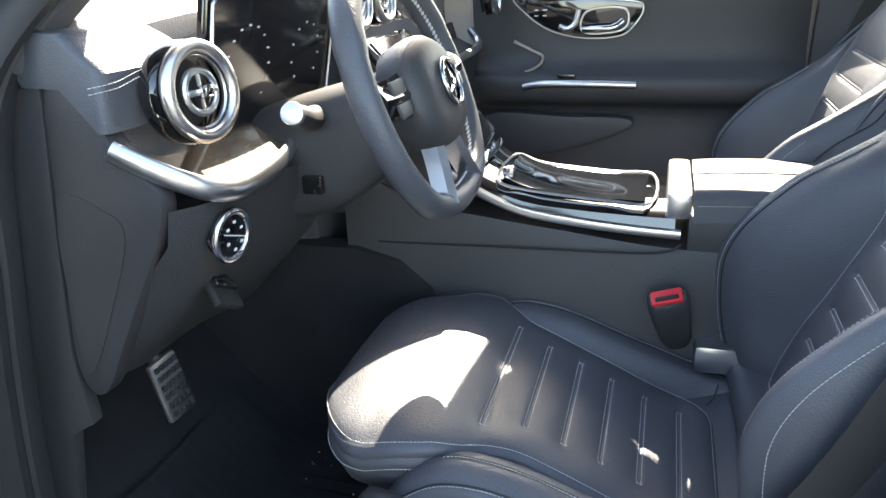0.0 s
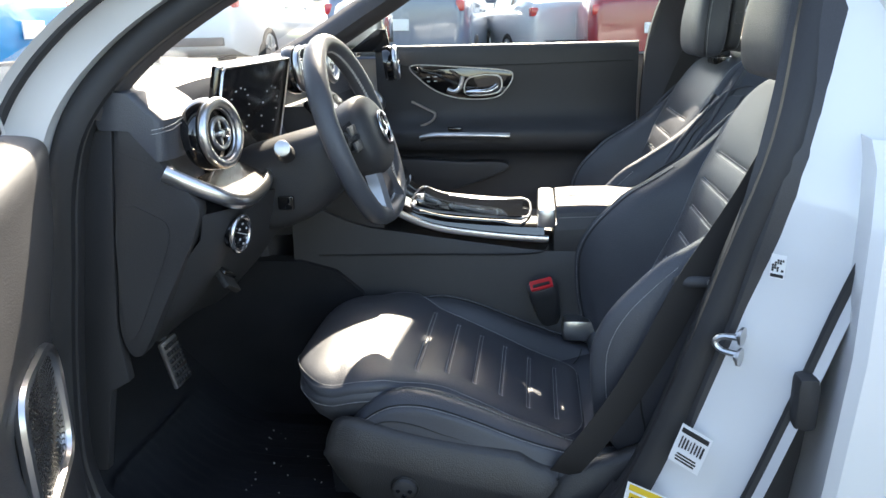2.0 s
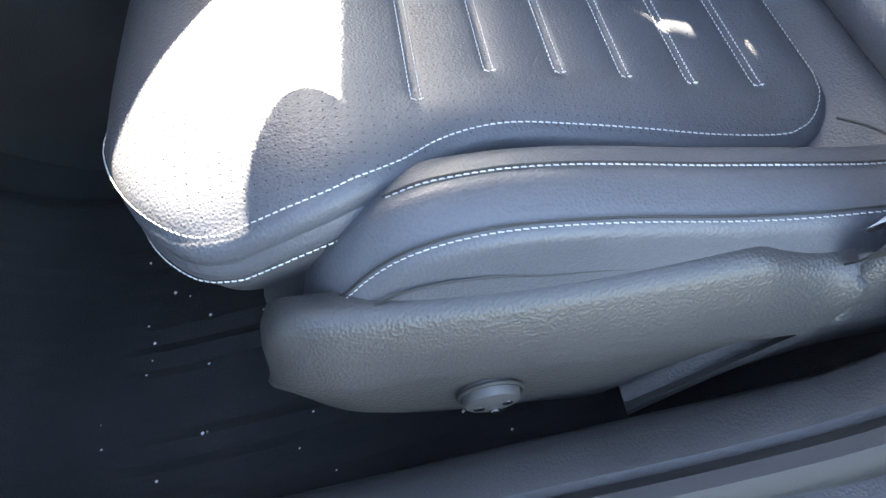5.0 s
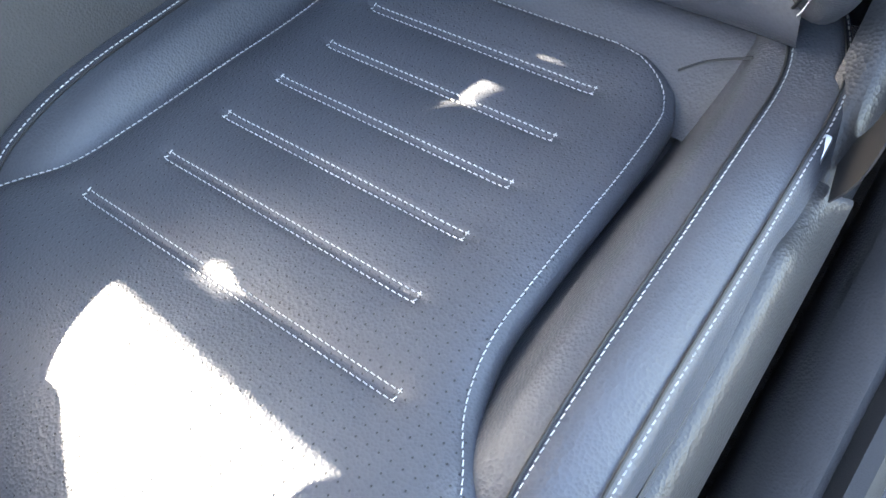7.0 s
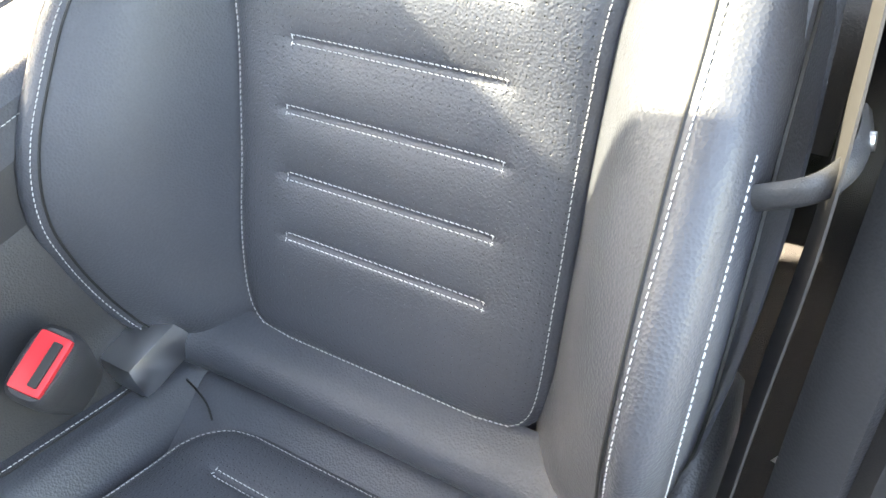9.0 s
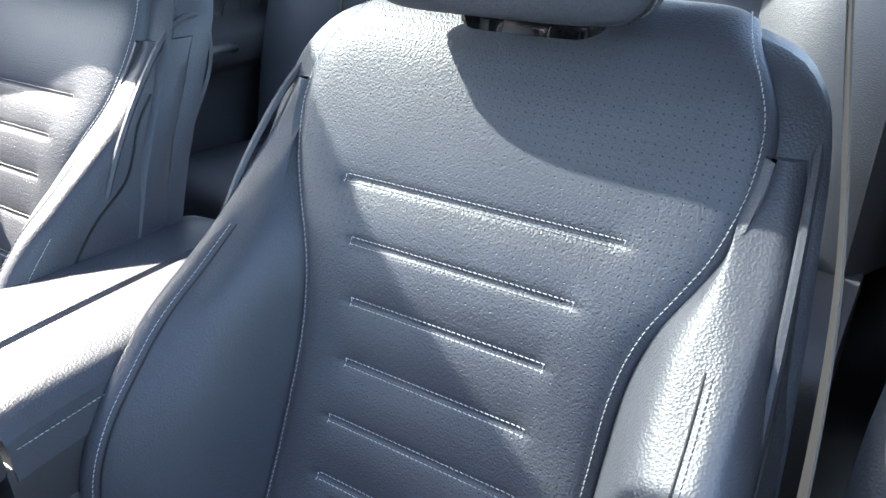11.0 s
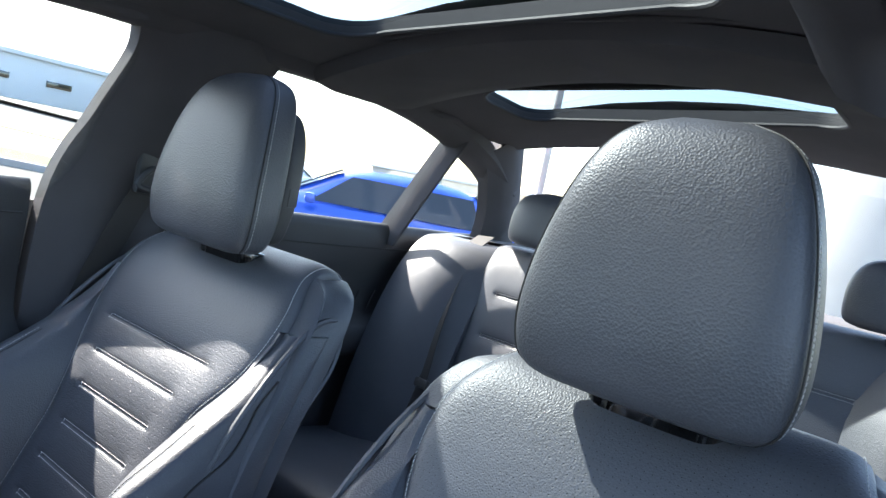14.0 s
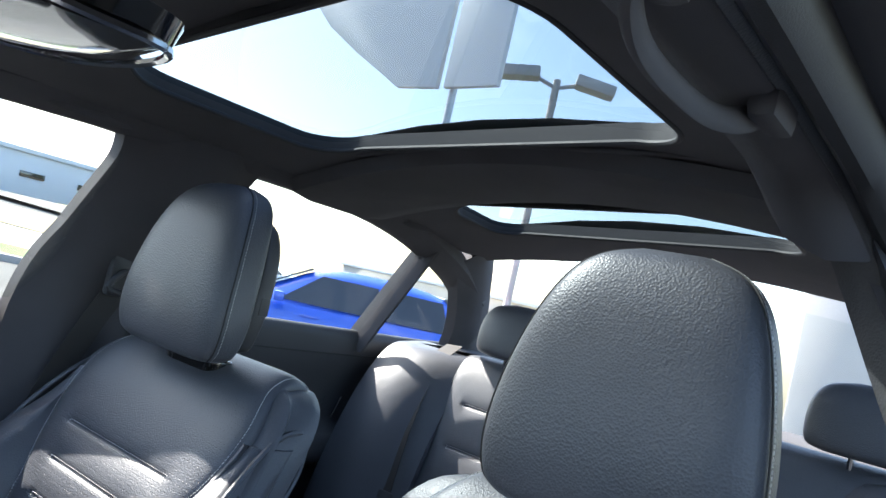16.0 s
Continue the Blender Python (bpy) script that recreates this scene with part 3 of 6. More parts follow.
    for sgn in (-1, 1):
        rows = [trim_row(y, top_z(y), max(low_z(y), split(y) if y < 0.235 else 0)) for y in (0.463, 0.461, 0.455, 0.445, 0.43, 0.41, 0.38, 0.34, 0.29, 0.24, 0.20, 0.16, 0.13, 0.115, 0.10, 0.085, 0.066)]
        rings = [[Vector((sgn * x, y, z)) for x, y, z in row] for row in rows]
        loft("side_trim", smooth_rings(rings, 3), M_TRIM, seat, "grained black plastic side trim")
        rows = [trim_row(y, min(top_z(y), split(y) - 0.002 if y > 0.055 else 9), 0.331) for y in (0.225, 0.16, 0.10, 0.066, 0.03, -0.02, -0.06, -0.10, -0.15, -0.19)]
        rings = [[Vector((sgn * (x - 0.003), y, z)) for x, y, z in row] for row in rows]
        loft("rear_trim", smooth_rings(rings, 3), M_TRIM, seat)
        if sgn == outer:
            knob = disc("lumbar_knob", (sgn * 0.3035, 0.320, 0.423), (sgn, 0, -0.18), 0.0205, 0.016, M_HARD, seat, "round black lumbar switch", dome=0.003)
            ring("knob_ring", (sgn * 0.296, 0.320, 0.4235), (sgn, 0, -0.18), 0.0225, 0.0018, M_INK, seat)
            for dy, dz in ((0, 0.010), (0, -0.010), (0.010, 0), (-0.010, 0)):
                disc("button", (sgn * 0.3062, 0.320 + dy, 0.4232 + dz), (sgn, 0, -0.18), 0.0040, 0.002, M_GLOSS, knob, n=12)
            box("anchor_bracket", 0.008, 0.08, 0.010, (sgn * 0.266, 0.080, 0.464), M_STEEL, seat, "pale metal belt anchor bracket", 0.003, pose(0, 0, 0, -16))
    for x in (-0.19, 0.19):
        box("seat_rail", 0.05, 0.42, 0.04, (x * 0.8, 0.13, 0.265), M_STEEL, seat, "steel seat rail", 0.006)
        for y in (-0.02, 0.28):
            box("rail_foot", 0.04, 0.05, 0.14, (x * 0.8, y, 0.33), M_HARD, seat, "", 0.006)

    # headrest
    hr = empty("headrest")
    hr.parent = seat
    levels = [(1.066, 0.080, 0.016, -0.302), (1.071, 0.108, 0.028, -0.302), (1.086, 0.125, 0.036, -0.301), (1.120, 0.1325, 0.041, -0.302), (1.165, 0.1305, 0.042, -0.305), (1.22, 0.121, 0.041, -0.313),
              (1.268, 0.107, 0.039, -0.323), (1.302, 0.090, 0.035, -0.333), (1.322, 0.067, 0.028, -0.340), (1.333, 0.034, 0.014, -0.344)]
    loft("headrest_pad", headrest_rings(levels, 48, 4.6), M_LEATHER_COARSE, hr)
    loft("headrest_shell", headrest_rings([(1.082, 0.078, 0.018, -0.356), (1.096, 0.104, 0.024, -0.356), (1.16, 0.114, 0.026, -0.360), (1.23, 0.106, 0.025, -0.367), (1.275, 0.084, 0.020, -0.371), (1.295, 0.045, 0.010, -0.372)]), M_HARD, hr)
    for sgn in (-1, 1):
        edge = spline([(sgn * (w + 0.0005), cy + d * 0.50, z) for z, w, d, cy in levels[1:]], 8)
        loft("edge_seam", tube_rings(edge, 0.0011, 5), M_INK, hr)
        seam = [p + Vector((0.0004 * sgn, -0.006, 0)) for p in edge]
        stitches("headrest_stitching", [seam], [[Vector((sgn, 0.1, 0.25)).normalized()] * len(seam)], hr)
        box("release_button", 0.010, 0.018, 0.028, (sgn * 0.110, -0.362, 1.16), M_HARD, hr, "", 0.003)
    box("headrest_stem", 0.105, 0.034, 0.060, (-0.008, -0.346, 1.082), M_GLOSS, hr, "gloss black headrest stem", 0.006)
    col = headrest_rings([(1.046, 0.070, 0.022, -0.350), (1.062, 0.071, 0.023, -0.350), (1.066, 0.067, 0.020, -0.350)], 32, 3.0)
    loft("collar", col, M_GLOSS, hr, "gloss black collar")
    rim = [Vector((0.072 * math.copysign(abs(math.cos(q)) ** 0.66, math.cos(q)), -0.350 + 0.025 * math.copysign(abs(math.sin(q)) ** 0.66, math.sin(q)), 1.0635)) for q in (2 * math.pi * k / 40 for k in range(40))]
    loft("collar_rim", tube_rings(rim, 0.0022, 6, True), M_CHROME, hr, "thin chrome rim", loop=True)
    return seat


driver = front_seat("black perforated leather sports seat with pale stitching, in the driver's place", -1)
driver.location = (-0.375, 0, 0)
passenger = front_seat("black perforated leather sports seat with pale stitching, on the passenger's side", 1)
passenger.location = (0.360, -0.022, 0.004)

# ---- seat belt buckles between seats and console ----
def belt_buckle(at, lean):
    b = empty("belt_buckle", at)
    tagged(b, "black seat belt buckle with a red release button", "seat belt buckle", "seat belt buckles")
    rings = []
    for z, hw, hd in ((-0.075, 0.014, 0.010), (-0.06, 0.020, 0.014), (0.0, 0.026, 0.017), (0.022, 0.026, 0.016), (0.026, 0.023, 0.013)):
        rings.append([Vector((hd * math.copysign(abs(math.cos(q)) ** 0.6, math.cos(q)), hw * math.copysign(abs(math.sin(q)) ** 0.6, math.sin(q)), z)) for q in (2 * math.pi * k / 24 for k in range(24))])
    loft("housing", rings, M_HARD, b)
    box("release_button", 0.022, 0.040, 0.008, (0, 0, 0.0265), M_RED, b, "red release button", 0.003)
    box("tongue_slot", 0.006, 0.030, 0.004, (-0.004, 0, 0.0305), M_INK, b, "", 0.001)
    box("strap", 0.012, 0.03, 0.14, (0.002, -0.012, -0.14), M_WEB, b, "", 0.003, pose(0, 0, 0, 8))
    b.rotation_euler = lean
    return b


belt_buckle((-0.172, 0.085, 0.590), (radians(-16), radians(-26), radians(12))).scale = (1.25, 1.25, 1.25)
cover = box("anchor_cover", 0.05, 0.085, 0.05, (-0.152, 0.0, 0.505), M_SATIN, None, "", 0.012)
tagged(cover, "pale grey plastic cover of the belt anchor", "belt anchor")


# ---- car shell: driver's door opening ----
def side_x(z):
    """How far out the side of the cabin lies at a height."""
    return 0.74 if z < 1.02 else 0.74 - 0.56 * (z - 1.02)


LOOP = [(0.800, 0.388), (0.600, 0.386), (0.350, 0.386), (0.160, 0.388), (0.060, 0.408), (-0.015, 0.468), (-0.062, 0.570), (-0.105, 0.700), (-0.150, 0.850), (-0.200, 1.020), (-0.247, 1.190), (-0.285, 1.310),
        (-0.250, 1.385), (-0.150, 1.402), (0.050, 1.405), (0.220, 1.385), (0.360, 1.335), (0.480, 1.265), (0.590, 1.205), (0.690, 1.130), (0.748, 1.050), (0.778, 0.960), (0.802, 0.830), (0.825, 0.700), (0.842, 0.560), (0.842, 0.460)]


def frame_loop(grow, out):
    """The opening's outline, grown outwards in its own plane and pushed out sideways."""
    p = spline([(-side_x(z), y, z) for y, z in LOOP], 5, True)
    res, n = [], len(p)
    for i in range(n):
        t = (p[(i + 1) % n] - p[i - 1])
        nor = Vector((0, t.z, -t.y)).normalized()
        g = grow(p[i]) if callable(grow) else grow
        res.append(p[i] + nor * (-g) * FLIP + Vector((-out, 0, 0)))
    return res


FLIP = 1
_t = frame_loop(0.1, 0)
if _t[10].z > LOOP[2][1]:
    FLIP = -1
car = empty("white_car_body")
tagged(car, "white car shell with open door frame and black rubber seals", "car")
seal_path = frame_loop(0.012, 0.012)
loft("door_seal", tube_rings(seal_path, 0.017, 10, True, 1.25, (1, 0, 0)), M_RUBBER, car, "black rubber door seal", loop=True)
loft("inner_trim_lip", [list(r) for r in zip(*[frame_loop(g, o) for g, o in ((0.012, -0.045), (0.0, -0.032), (-0.003, -0.008), (0.006, 0.002))])], M_SOFT, car, "black plastic pillar trim", closed=False, loop=True)


def wide(p):
    """Jambs are wide at the pillars and narrow at sill and roof."""
    if p.z > 0.95 and p.y > 0.3:
        return 0.062
    return 0.115 if 0.5 < p.z < 1.2 else 0.08


jamb = [frame_loop(0.018, 0.010), frame_loop(0.030, 0.020), frame_loop(lambda p: 0.45 * wide(p), 0.045), frame_loop(lambda p: 0.78 * wide(p), 0.060), frame_loop(wide, 0.085), frame_loop(lambda p: wide(p) + 0.01, 0.12)]
loft("door_jamb", [list(r) for r in zip(*jamb)], M_PAINT, car, "white painted door jamb", closed=False, loop=True)
loft("outer_seal", tube_rings(frame_loop(lambda p: wide(p) + 0.004, 0.095), 0.008, 8, True), M_RUBBER, car, "", loop=True)

# sill cover with ribs
rings = []
for y in np.linspace(0.86, -0.02, 26):
    rise = 0.10 * max(0, (0.09 - y) / 0.11) ** 2
    rings.append([Vector((x, y, z + rise)) for x, z in ((-0.676, 0.28), (-0.682, 0.355), (-0.692, 0.372), (-0.71, 0.380), (-0.750, 0.381), (-0.790, 0.380), (-0.85, 0.376), (-0.895, 0.362), (-0.91, 0.28))])
loft("sill_cover", rings, M_SOFT, car, "black plastic sill cover with fine ribs", closed=False)
for k in range(5):
    box("sill_rib", 0.0035, 0.46, 0.003, (-0.722 - 0.0085 * k, 0.47, 0.3820), M_HARD, car, "", 0.001)

# outer skins
rings = []
for z, x in ((0.30, -0.83), (0.42, -0.875), (0.60, -0.90), (0.78, -0.905), (0.93, -0.885), (1.00, -0.868), (1.03, -0.84)):
    rings.append([Vector((x + 0.13, -0.262 - 0.06 * (z - 0.5), z)), Vector((x + 0.012, -0.248 - 0.06 * (z - 0.5), z)), Vector((x, -0.260 - 0.06 * (z - 0.5), z)), Vector((x - 0.004, -0.60, z)), Vector((x + 0.01, -1.3, z)), Vector((x + 0.06, -1.95, z))])
loft("rear_door_skin", rings, M_PAINT, car, "closed white rear door", closed=False)
rings = []
for z, x in ((0.30, -0.84), (0.45, -0.878), (0.62, -0.895), (0.80, -0.895), (0.92, -0.875), (0.99, -0.84), (1.02, -0.78), (1.035, -0.70)):
    rings.append([Vector((x + 0.07, 0.905, z)), Vector((x, 0.915, z)), Vector((x, 1.2, z - 0.02)), Vector((x + 0.02, 1.7, z - 0.05)), Vector((x + 0.12, 2.25, z - 0.10))])
loft("front_fender", smooth_rings(rings, 3), M_PAINT, car, "white front fender", closed=False)
rings = []
for y, h in ((1.08, 1.045), (1.25, 1.04), (1.6, 1.01), (2.0, 0.95), (2.3, 0.88)):
    rings.append([Vector((x, y, h + 0.03 * (1 - (x / 0.74) ** 2))) for x in np.linspace(-0.74, 0.74, 17)])
loft("bonnet", smooth_rings(rings, 3), M_PAINT, car, "white bonnet", closed=False)
rings = []
for z, x in ((0.30, 0.83), (0.42, 0.875), (0.60, 0.90), (0.78, 0.905), (0.93, 0.885), (1.02, 0.84), (1.06, 0.755)):
    rings.append([Vector((x, y, z)) for y in (2.2, 1.2, 0.4, -0.6, -1.4, -2.1)])
loft("far_side_skin", rings, M_PAINT, car, "white outer door skins", closed=False)
box("rocker", 0.12, 1.9, 0.16, (-0.80, 0.2, 0.285), M_PAINT, car, "white rocker panel", 0.03)

# striker on the jamb
st = empty("striker")
st.parent = car
st.location = (-0.806, -0.163, 0.755)
st.rotation_euler = (0, radians(6), radians(-33))
st.scale = (0.8, 0.8, 0.8)
for z in (-0.018, 0.018):
    disc("washer", (0, 0.004, z), (0, 1, 0), 0.0155, 0.005, M_STEEL, st, n=20)
    disc("bolt", (0, 0.009, z), (0, 1, 0), 0.009, 0.006, M_STEEL, st, n=6)
tube("loop", [(0, 0.0, 0.014), (-0.004, 0.030, 0.012), (-0.006, 0.042, 0.0), (-0.004, 0.030, -0.012), (0, 0.0, -0.014)], 0.0055, M_STEEL, st, "steel latch loop")


def sticker(name, at, turn, w, h, label, base, rows):
    s = empty(name, at)
    s.rotation_euler = turn
    s.scale = (0.82, 1, 0.88)
    tagged(s, label, "sticker")
    box("sheet", w, 0.0008, h, (0, 0, 0), base, s, "", 0)
    for x, z, bw, bh, mat in rows:
        box("printed_bar", bw, 0.0006, bh, (x, 0.0009, z), mat, s, "", 0)
    return s


rnd = random.Random(4)
JT = (radians(4), 0, radians(53))
bars = [(-0.0074 + 0.0036 * (k % 5), 0.009 - 0.0036 * (k // 5), 0.0030 * rnd.uniform(0.7, 1.2), 0.0030, M_INK) for k in range(25) if rnd.random() < 0.7] + [(0, -0.013, 0.019, 0.0045, M_INK)]
sticker("paint_sticker", (-0.836, -0.188, 0.876), JT, 0.022, 0.034, "small white sticker with a black printed square on the jamb", M_STICKER, bars)
bars = [(-0.020 + 0.0055 * k, 0.004, 0.003 * rnd.uniform(0.5, 1.3), 0.022 * rnd.uniform(0.7, 1), M_INK) for k in range(8)] + [(0.0, -0.016 - 0.005 * k, 0.045 * rnd.uniform(0.7, 1), 0.0026, M_INK) for k in range(3)] + [(0, 0.024, 0.048, 0.008, M_INK)]
sticker("type_sticker", (-0.806, -0.108, 0.60), (radians(10), radians(-14), radians(55)), 0.055, 0.066, "white type sticker with black printed bars", M_STICKER, bars)
bars = [(0, 0.026, 0.070, 0.010, M_YELLOW), (0.018, 0.002, 0.028, 0.030, M_YELLOW)] + [(-0.018, 0.012 - 0.007 * k, 0.030, 0.002, M_INK) for k in range(5)] + [(0.018, 0.010 - 0.007 * k, 0.020, 0.003, M_INK) for k in range(3)]
sticker("tyre_sticker", (-0.806, -0.052, 0.500), (radians(16), radians(-6), radians(62)), 0.080, 0.066, "white and yellow tyre sticker with printed bars", M_STICKER, bars)
chk = box("door_bumper", 0.035, 0.03, 0.075, (-0.845, -0.235, 0.70), M_RUBBER, None, "", 0.012)
tagged(chk, "black rubber bump stop on the jamb", "bump stop")

# ---- floor, far side, roof ----
rings = []
for y, z in ((-1.6, 0.44), (-1.15, 0.44), (-1.0, 0.42), (-0.92, 0.27), (-0.2, 0.25), (0.2, 0.245), (0.60, 0.245), (0.78, 0.27), (0.92, 0.40), (1.05, 0.56), (1.15, 0.8)):
    rings.append([Vector((x, y, z + (0.05 if abs(x) < 0.1 else 0) + 0.006 * math.sin(31 * x + 17 * y))) for x in np.linspace(-0.76, 0.76, 60)])
tagged(loft("floor", smooth_rings(rings, 5), M_CARPET, None, closed=False), "black carpeted car floor with a few crumbs", "floor", kind="structure")
rings = []
for y, z, w in ((0.20, 0.262, 0.20), (0.5, 0.262, 0.22), (0.70, 0.268, 0.22), (0.80, 0.30, 0.21), (0.88, 0.375, 0.20)):
    rings.append([Vector((-0.42 + u * w, y, z + 0.004 * math.sin(40 * u + 30 * y) - 0.014 * (abs(u) > 0.97))) for u in np.linspace(-1, 1, 30)])
mat_ob = loft("floor_mat", smooth_rings(rings, 5), M_CARPET, None, closed=False)
tagged(mat_ob, "black carpet floor mat in the driver's footwell", "floor mat")
rnd = random.Random(11)
crumbs_v, crumbs_f = [], []
for _ in range(90):
    c = Vector((rnd.uniform(-0.64, -0.25), rnd.uniform(0.15, 0.78), 0.2725))
    s = rnd.uniform(0.0008, 0.0022)
    k = len(crumbs_v)
    crumbs_v += [c + Vector(d) * s for d in ((1, 0, 0), (-1, 0.4, 0), (0, 1, 0.1), (0, -1, 0), (0, 0, 1), (0, 0, -1))]
    crumbs_f += [(k, k + 2, k + 4), (k + 2, k + 1, k + 4), (k + 1, k + 3, k + 4), (k + 3, k, k + 4), (k, k + 2, k + 5), (k + 2, k + 1, k + 5), (k + 1, k + 3, k + 5), (k + 3, k, k + 5)]
tagged(link("crumbs", crumbs_v, crumbs_f, M_STICKER), "pale crumbs and grit scattered on the carpet", "crumbs", kind="stuff")


def far_x(z):
    return 0.70 if z < 1.06 else 0.70 - 0.50 * (z - 1.06)


# far side: pillars and rail round the windows, windows left open between them
def pillar(name, pts, widths, label=""):
    """An upright or rail of the far side, a flat rounded bar along (y, z) points."""
    path = spline([(far_x(z) + 0.02, y, z) for y, z in pts], 6)
    w = [v.x for v in spline([(q, 0, 0) for q in widths], 6)]
    rings = []
    for i, p in enumerate(path):
        t = (path[min(i + 1, len(path) - 1)] - path[max(i - 1, 0)]).normalized()
        s = Vector((1, 0, 0)).cross(t).normalized()
        c = [(-0.03, -0.6), (-0.045, -0.3), (-0.048, 0.3), (-0.03, 0.6), (-0.004, 1.0), (0.03, 1.0), (0.03, -1.0), (-0.004, -1.0)]
        rings.append([p + Vector((dx, 0, 0)) + s * (k * w[i]) for dx, k in c])
    return loft(name, rings, M_CLOTH, far, label)


far = empty("far_side_frame")
tagged(far, "black trimmed pillars and roof rail of the passenger's side", "car pillars")
pillar("b_pillar", [(-0.335, 0.35), (-0.34, 0.70), (-0.350, 1.05), (-0.378, 1.20), (-0.405, 1.33), (-0.41, 1.41)], (0.125, 0.122, 0.120, 0.122, 0.125, 0.15))
pillar("roof_rail", [(0.98, 1.03), (0.80, 1.115), (0.60, 1.225), (0.40, 1.325), (0.15, 1.398), (-0.20, 1.425), (-0.60, 1.428), (-0.95, 1.405), (-1.25, 1.335), (-1.45, 1.25)], (0.045, 0.045, 0.045, 0.040, 0.040, 0.045, 0.045, 0.045, 0.045, 0.045))
pillar("c_pillar", [(-1.30, 1.40), (-1.42, 1.28), (-1.52, 1.16), (-1.56, 1.04), (-1.56, 0.60)], (0.10, 0.09, 0.10, 0.13, 0.16))
pillar("window_bar", [(-1.085, 1.05), (-1.105, 1.18), (-1.13, 1.37)], (0.009, 0.008, 0.008), "black window bar")


def window(name, outline, label):
    """A pane in the far side, outline in (y, z)."""
    pts = [(far_x(z) + 0.022, y, z) for y, z in outline]
    ob = link(name, pts + [(x + 0.004, y, z) for x, y, z in pts], [tuple(range(len(pts))), tuple(range(len(pts), 2 * len(pts)))], M_GLASS, None, "", False)
    ob.visible_shadow = False
    return tagged(ob, label, "window", kind="structure")


window("window_1", [(0.85, 1.07), (-0.30, 1.07), (-0.33, 1.41), (0.15, 1.39), (0.45, 1.33), (0.70, 1.21)], "clear side window of the front passenger door")
window("window_2", [(-0.32, 1.05), (-1.5, 1.05), (-1.42, 1.25), (-1.2, 1.36), (-0.9, 1.40), (-0.34, 1.41)], "clear side window of the rear door")


def door_panel(name, y0, y1, label):
    d = empty(name)
    tagged(d, label, "car door", "closed doors")
    rings = []
    for z, x in ((0.36, 0.70), (0.48, 0.685), (0.60, 0.690), (0.70, 0.698), (0.755, 0.690), (0.775, 0.655), (0.80, 0.640), (0.835, 0.640), (0.85, 0.662), (0.88, 0.690), (0.95, 0.695), (1.02, 0.690), (1.070, 0.690), (1.090, 0.694), (1.102, 0.710), (1.09, 0.76)):
        rings.append([Vector((x + (0.025 if k in (0, 9) else 0), y0 + (y1 - y0) * k / 9, z)) for k in range(10)])
    loft("panel", smooth_rings(rings, 3), M_SOFT, d, closed=False)
    loft("waist_seam", tube_rings(spline([(0.688, y0 - 0.02, 1.040), (0.688, (y0 + y1) / 2, 1.037), (0.688, y1 + 0.02, 1.045)], 8), 0.0016, 5), M_INK, d)
    return d


pd = door_panel("passenger_door", 0.62, -0.21, "closed black passenger door with silver grip and chrome seat switches")
rim = spline([(0.684, y, z) for y, z in ((0.50, 1.040), (0.36, 1.035), (0.205, 1.022), (0.178, 1.005), (0.195, 0.968), (0.235, 0.938), (0.33, 0.935), (0.41, 0.955), (0.47, 0.995))], 5, True)
loft("switch_rim", tube_rings(rim, 0.0022, 6, True), M_SATIN, pd, "silver rim", loop=True)
plate("switch_plate", [tuple(p + Vector((0.003, 0, 0))) for p in rim], 0.006, M_GLOSS, pd, "gloss black switch plate", 0.001)
tube("seat_switch", [(0.676, 0.385, 0.965), (0.674, 0.365, 0.958), (0.674, 0.345, 0.970), (0.674, 0.335, 1.005)], 0.007, M_SATIN, pd, "satin seat switch", flat=0.5)
tube("inner_handle", [(0.676, 0.325, 0.955), (0.667, 0.300, 0.957), (0.664, 0.25, 0.960), (0.672, 0.225, 0.975)], 0.008, M_CHROME, pd, "chrome door handle", flat=0.6)
tube("handle_bezel", [(0.681, 0.325, 0.950), (0.681, 0.315, 1.000), (0.681, 0.225, 1.006), (0.681, 0.215, 0.965), (0.681, 0.25, 0.948)], 0.003, M_SATIN, pd, loop=True, n=6)
for k in range(4):
    box("memory_mark", 0.001, 0.010, 0.003, (0.6825, 0.445 - 0.022 * (k % 2), 1.005 - 0.014 * (k // 2)), M_WHITEMARK, pd, "", 0)
tube("grip", [(0.636, 0.47, 0.815), (0.630, 0.42, 0.826), (0.630, 0.30, 0.826), (0.632, 0.185, 0.823)], 0.010, M_SATIN, pd, "satin silver grip", n=10, flat=0.9)
box("grip_switch", 0.03, 0.045, 0.008, (0.645, 0.36, 0.846), M_GLOSS, pd, "", 0.003)
rings = []
for k, (dy, dz) in enumerate(((0.50, 0.93), (0.45, 0.905), (0.425, 0.89), (0.44, 0.865), (0.50, 0.84))):
    rings.append(Vector((0.668, dy, dz)))
loft("tweeter_rim", tube_rings(spline(rings, 6), 0.004, 6), M_SATIN, pd, "silver trim")
plate("pocket_lip", spline([(0.645, 0.58, 0.62), (0.640, 0.40, 0.64), (0.640, 0.22, 0.70), (0.645, 0.20, 0.735), (0.640, 0.36, 0.74), (0.645, 0.58, 0.74)], 4, True), 0.05, M_SOFT, pd, "", 0.006)
rd = door_panel("rear_door", -0.42, -1.50, "closed black rear passenger door with a pull pocket")
tube("grip", [(0.642, -0.66, 0.815), (0.632, -0.72, 0.822), (0.632, -0.85, 0.822), (0.645, -0.92, 0.815)], 0.010, M_SATIN, rd, "silver grip end", n=8)
for y in np.linspace(-0.95, -1.12, 4):
    tube("trim_line", [(0.684, y, 0.93), (0.684, y + 0.02, 0.88)], 0.0025, M_SOFT, rd, n=5)

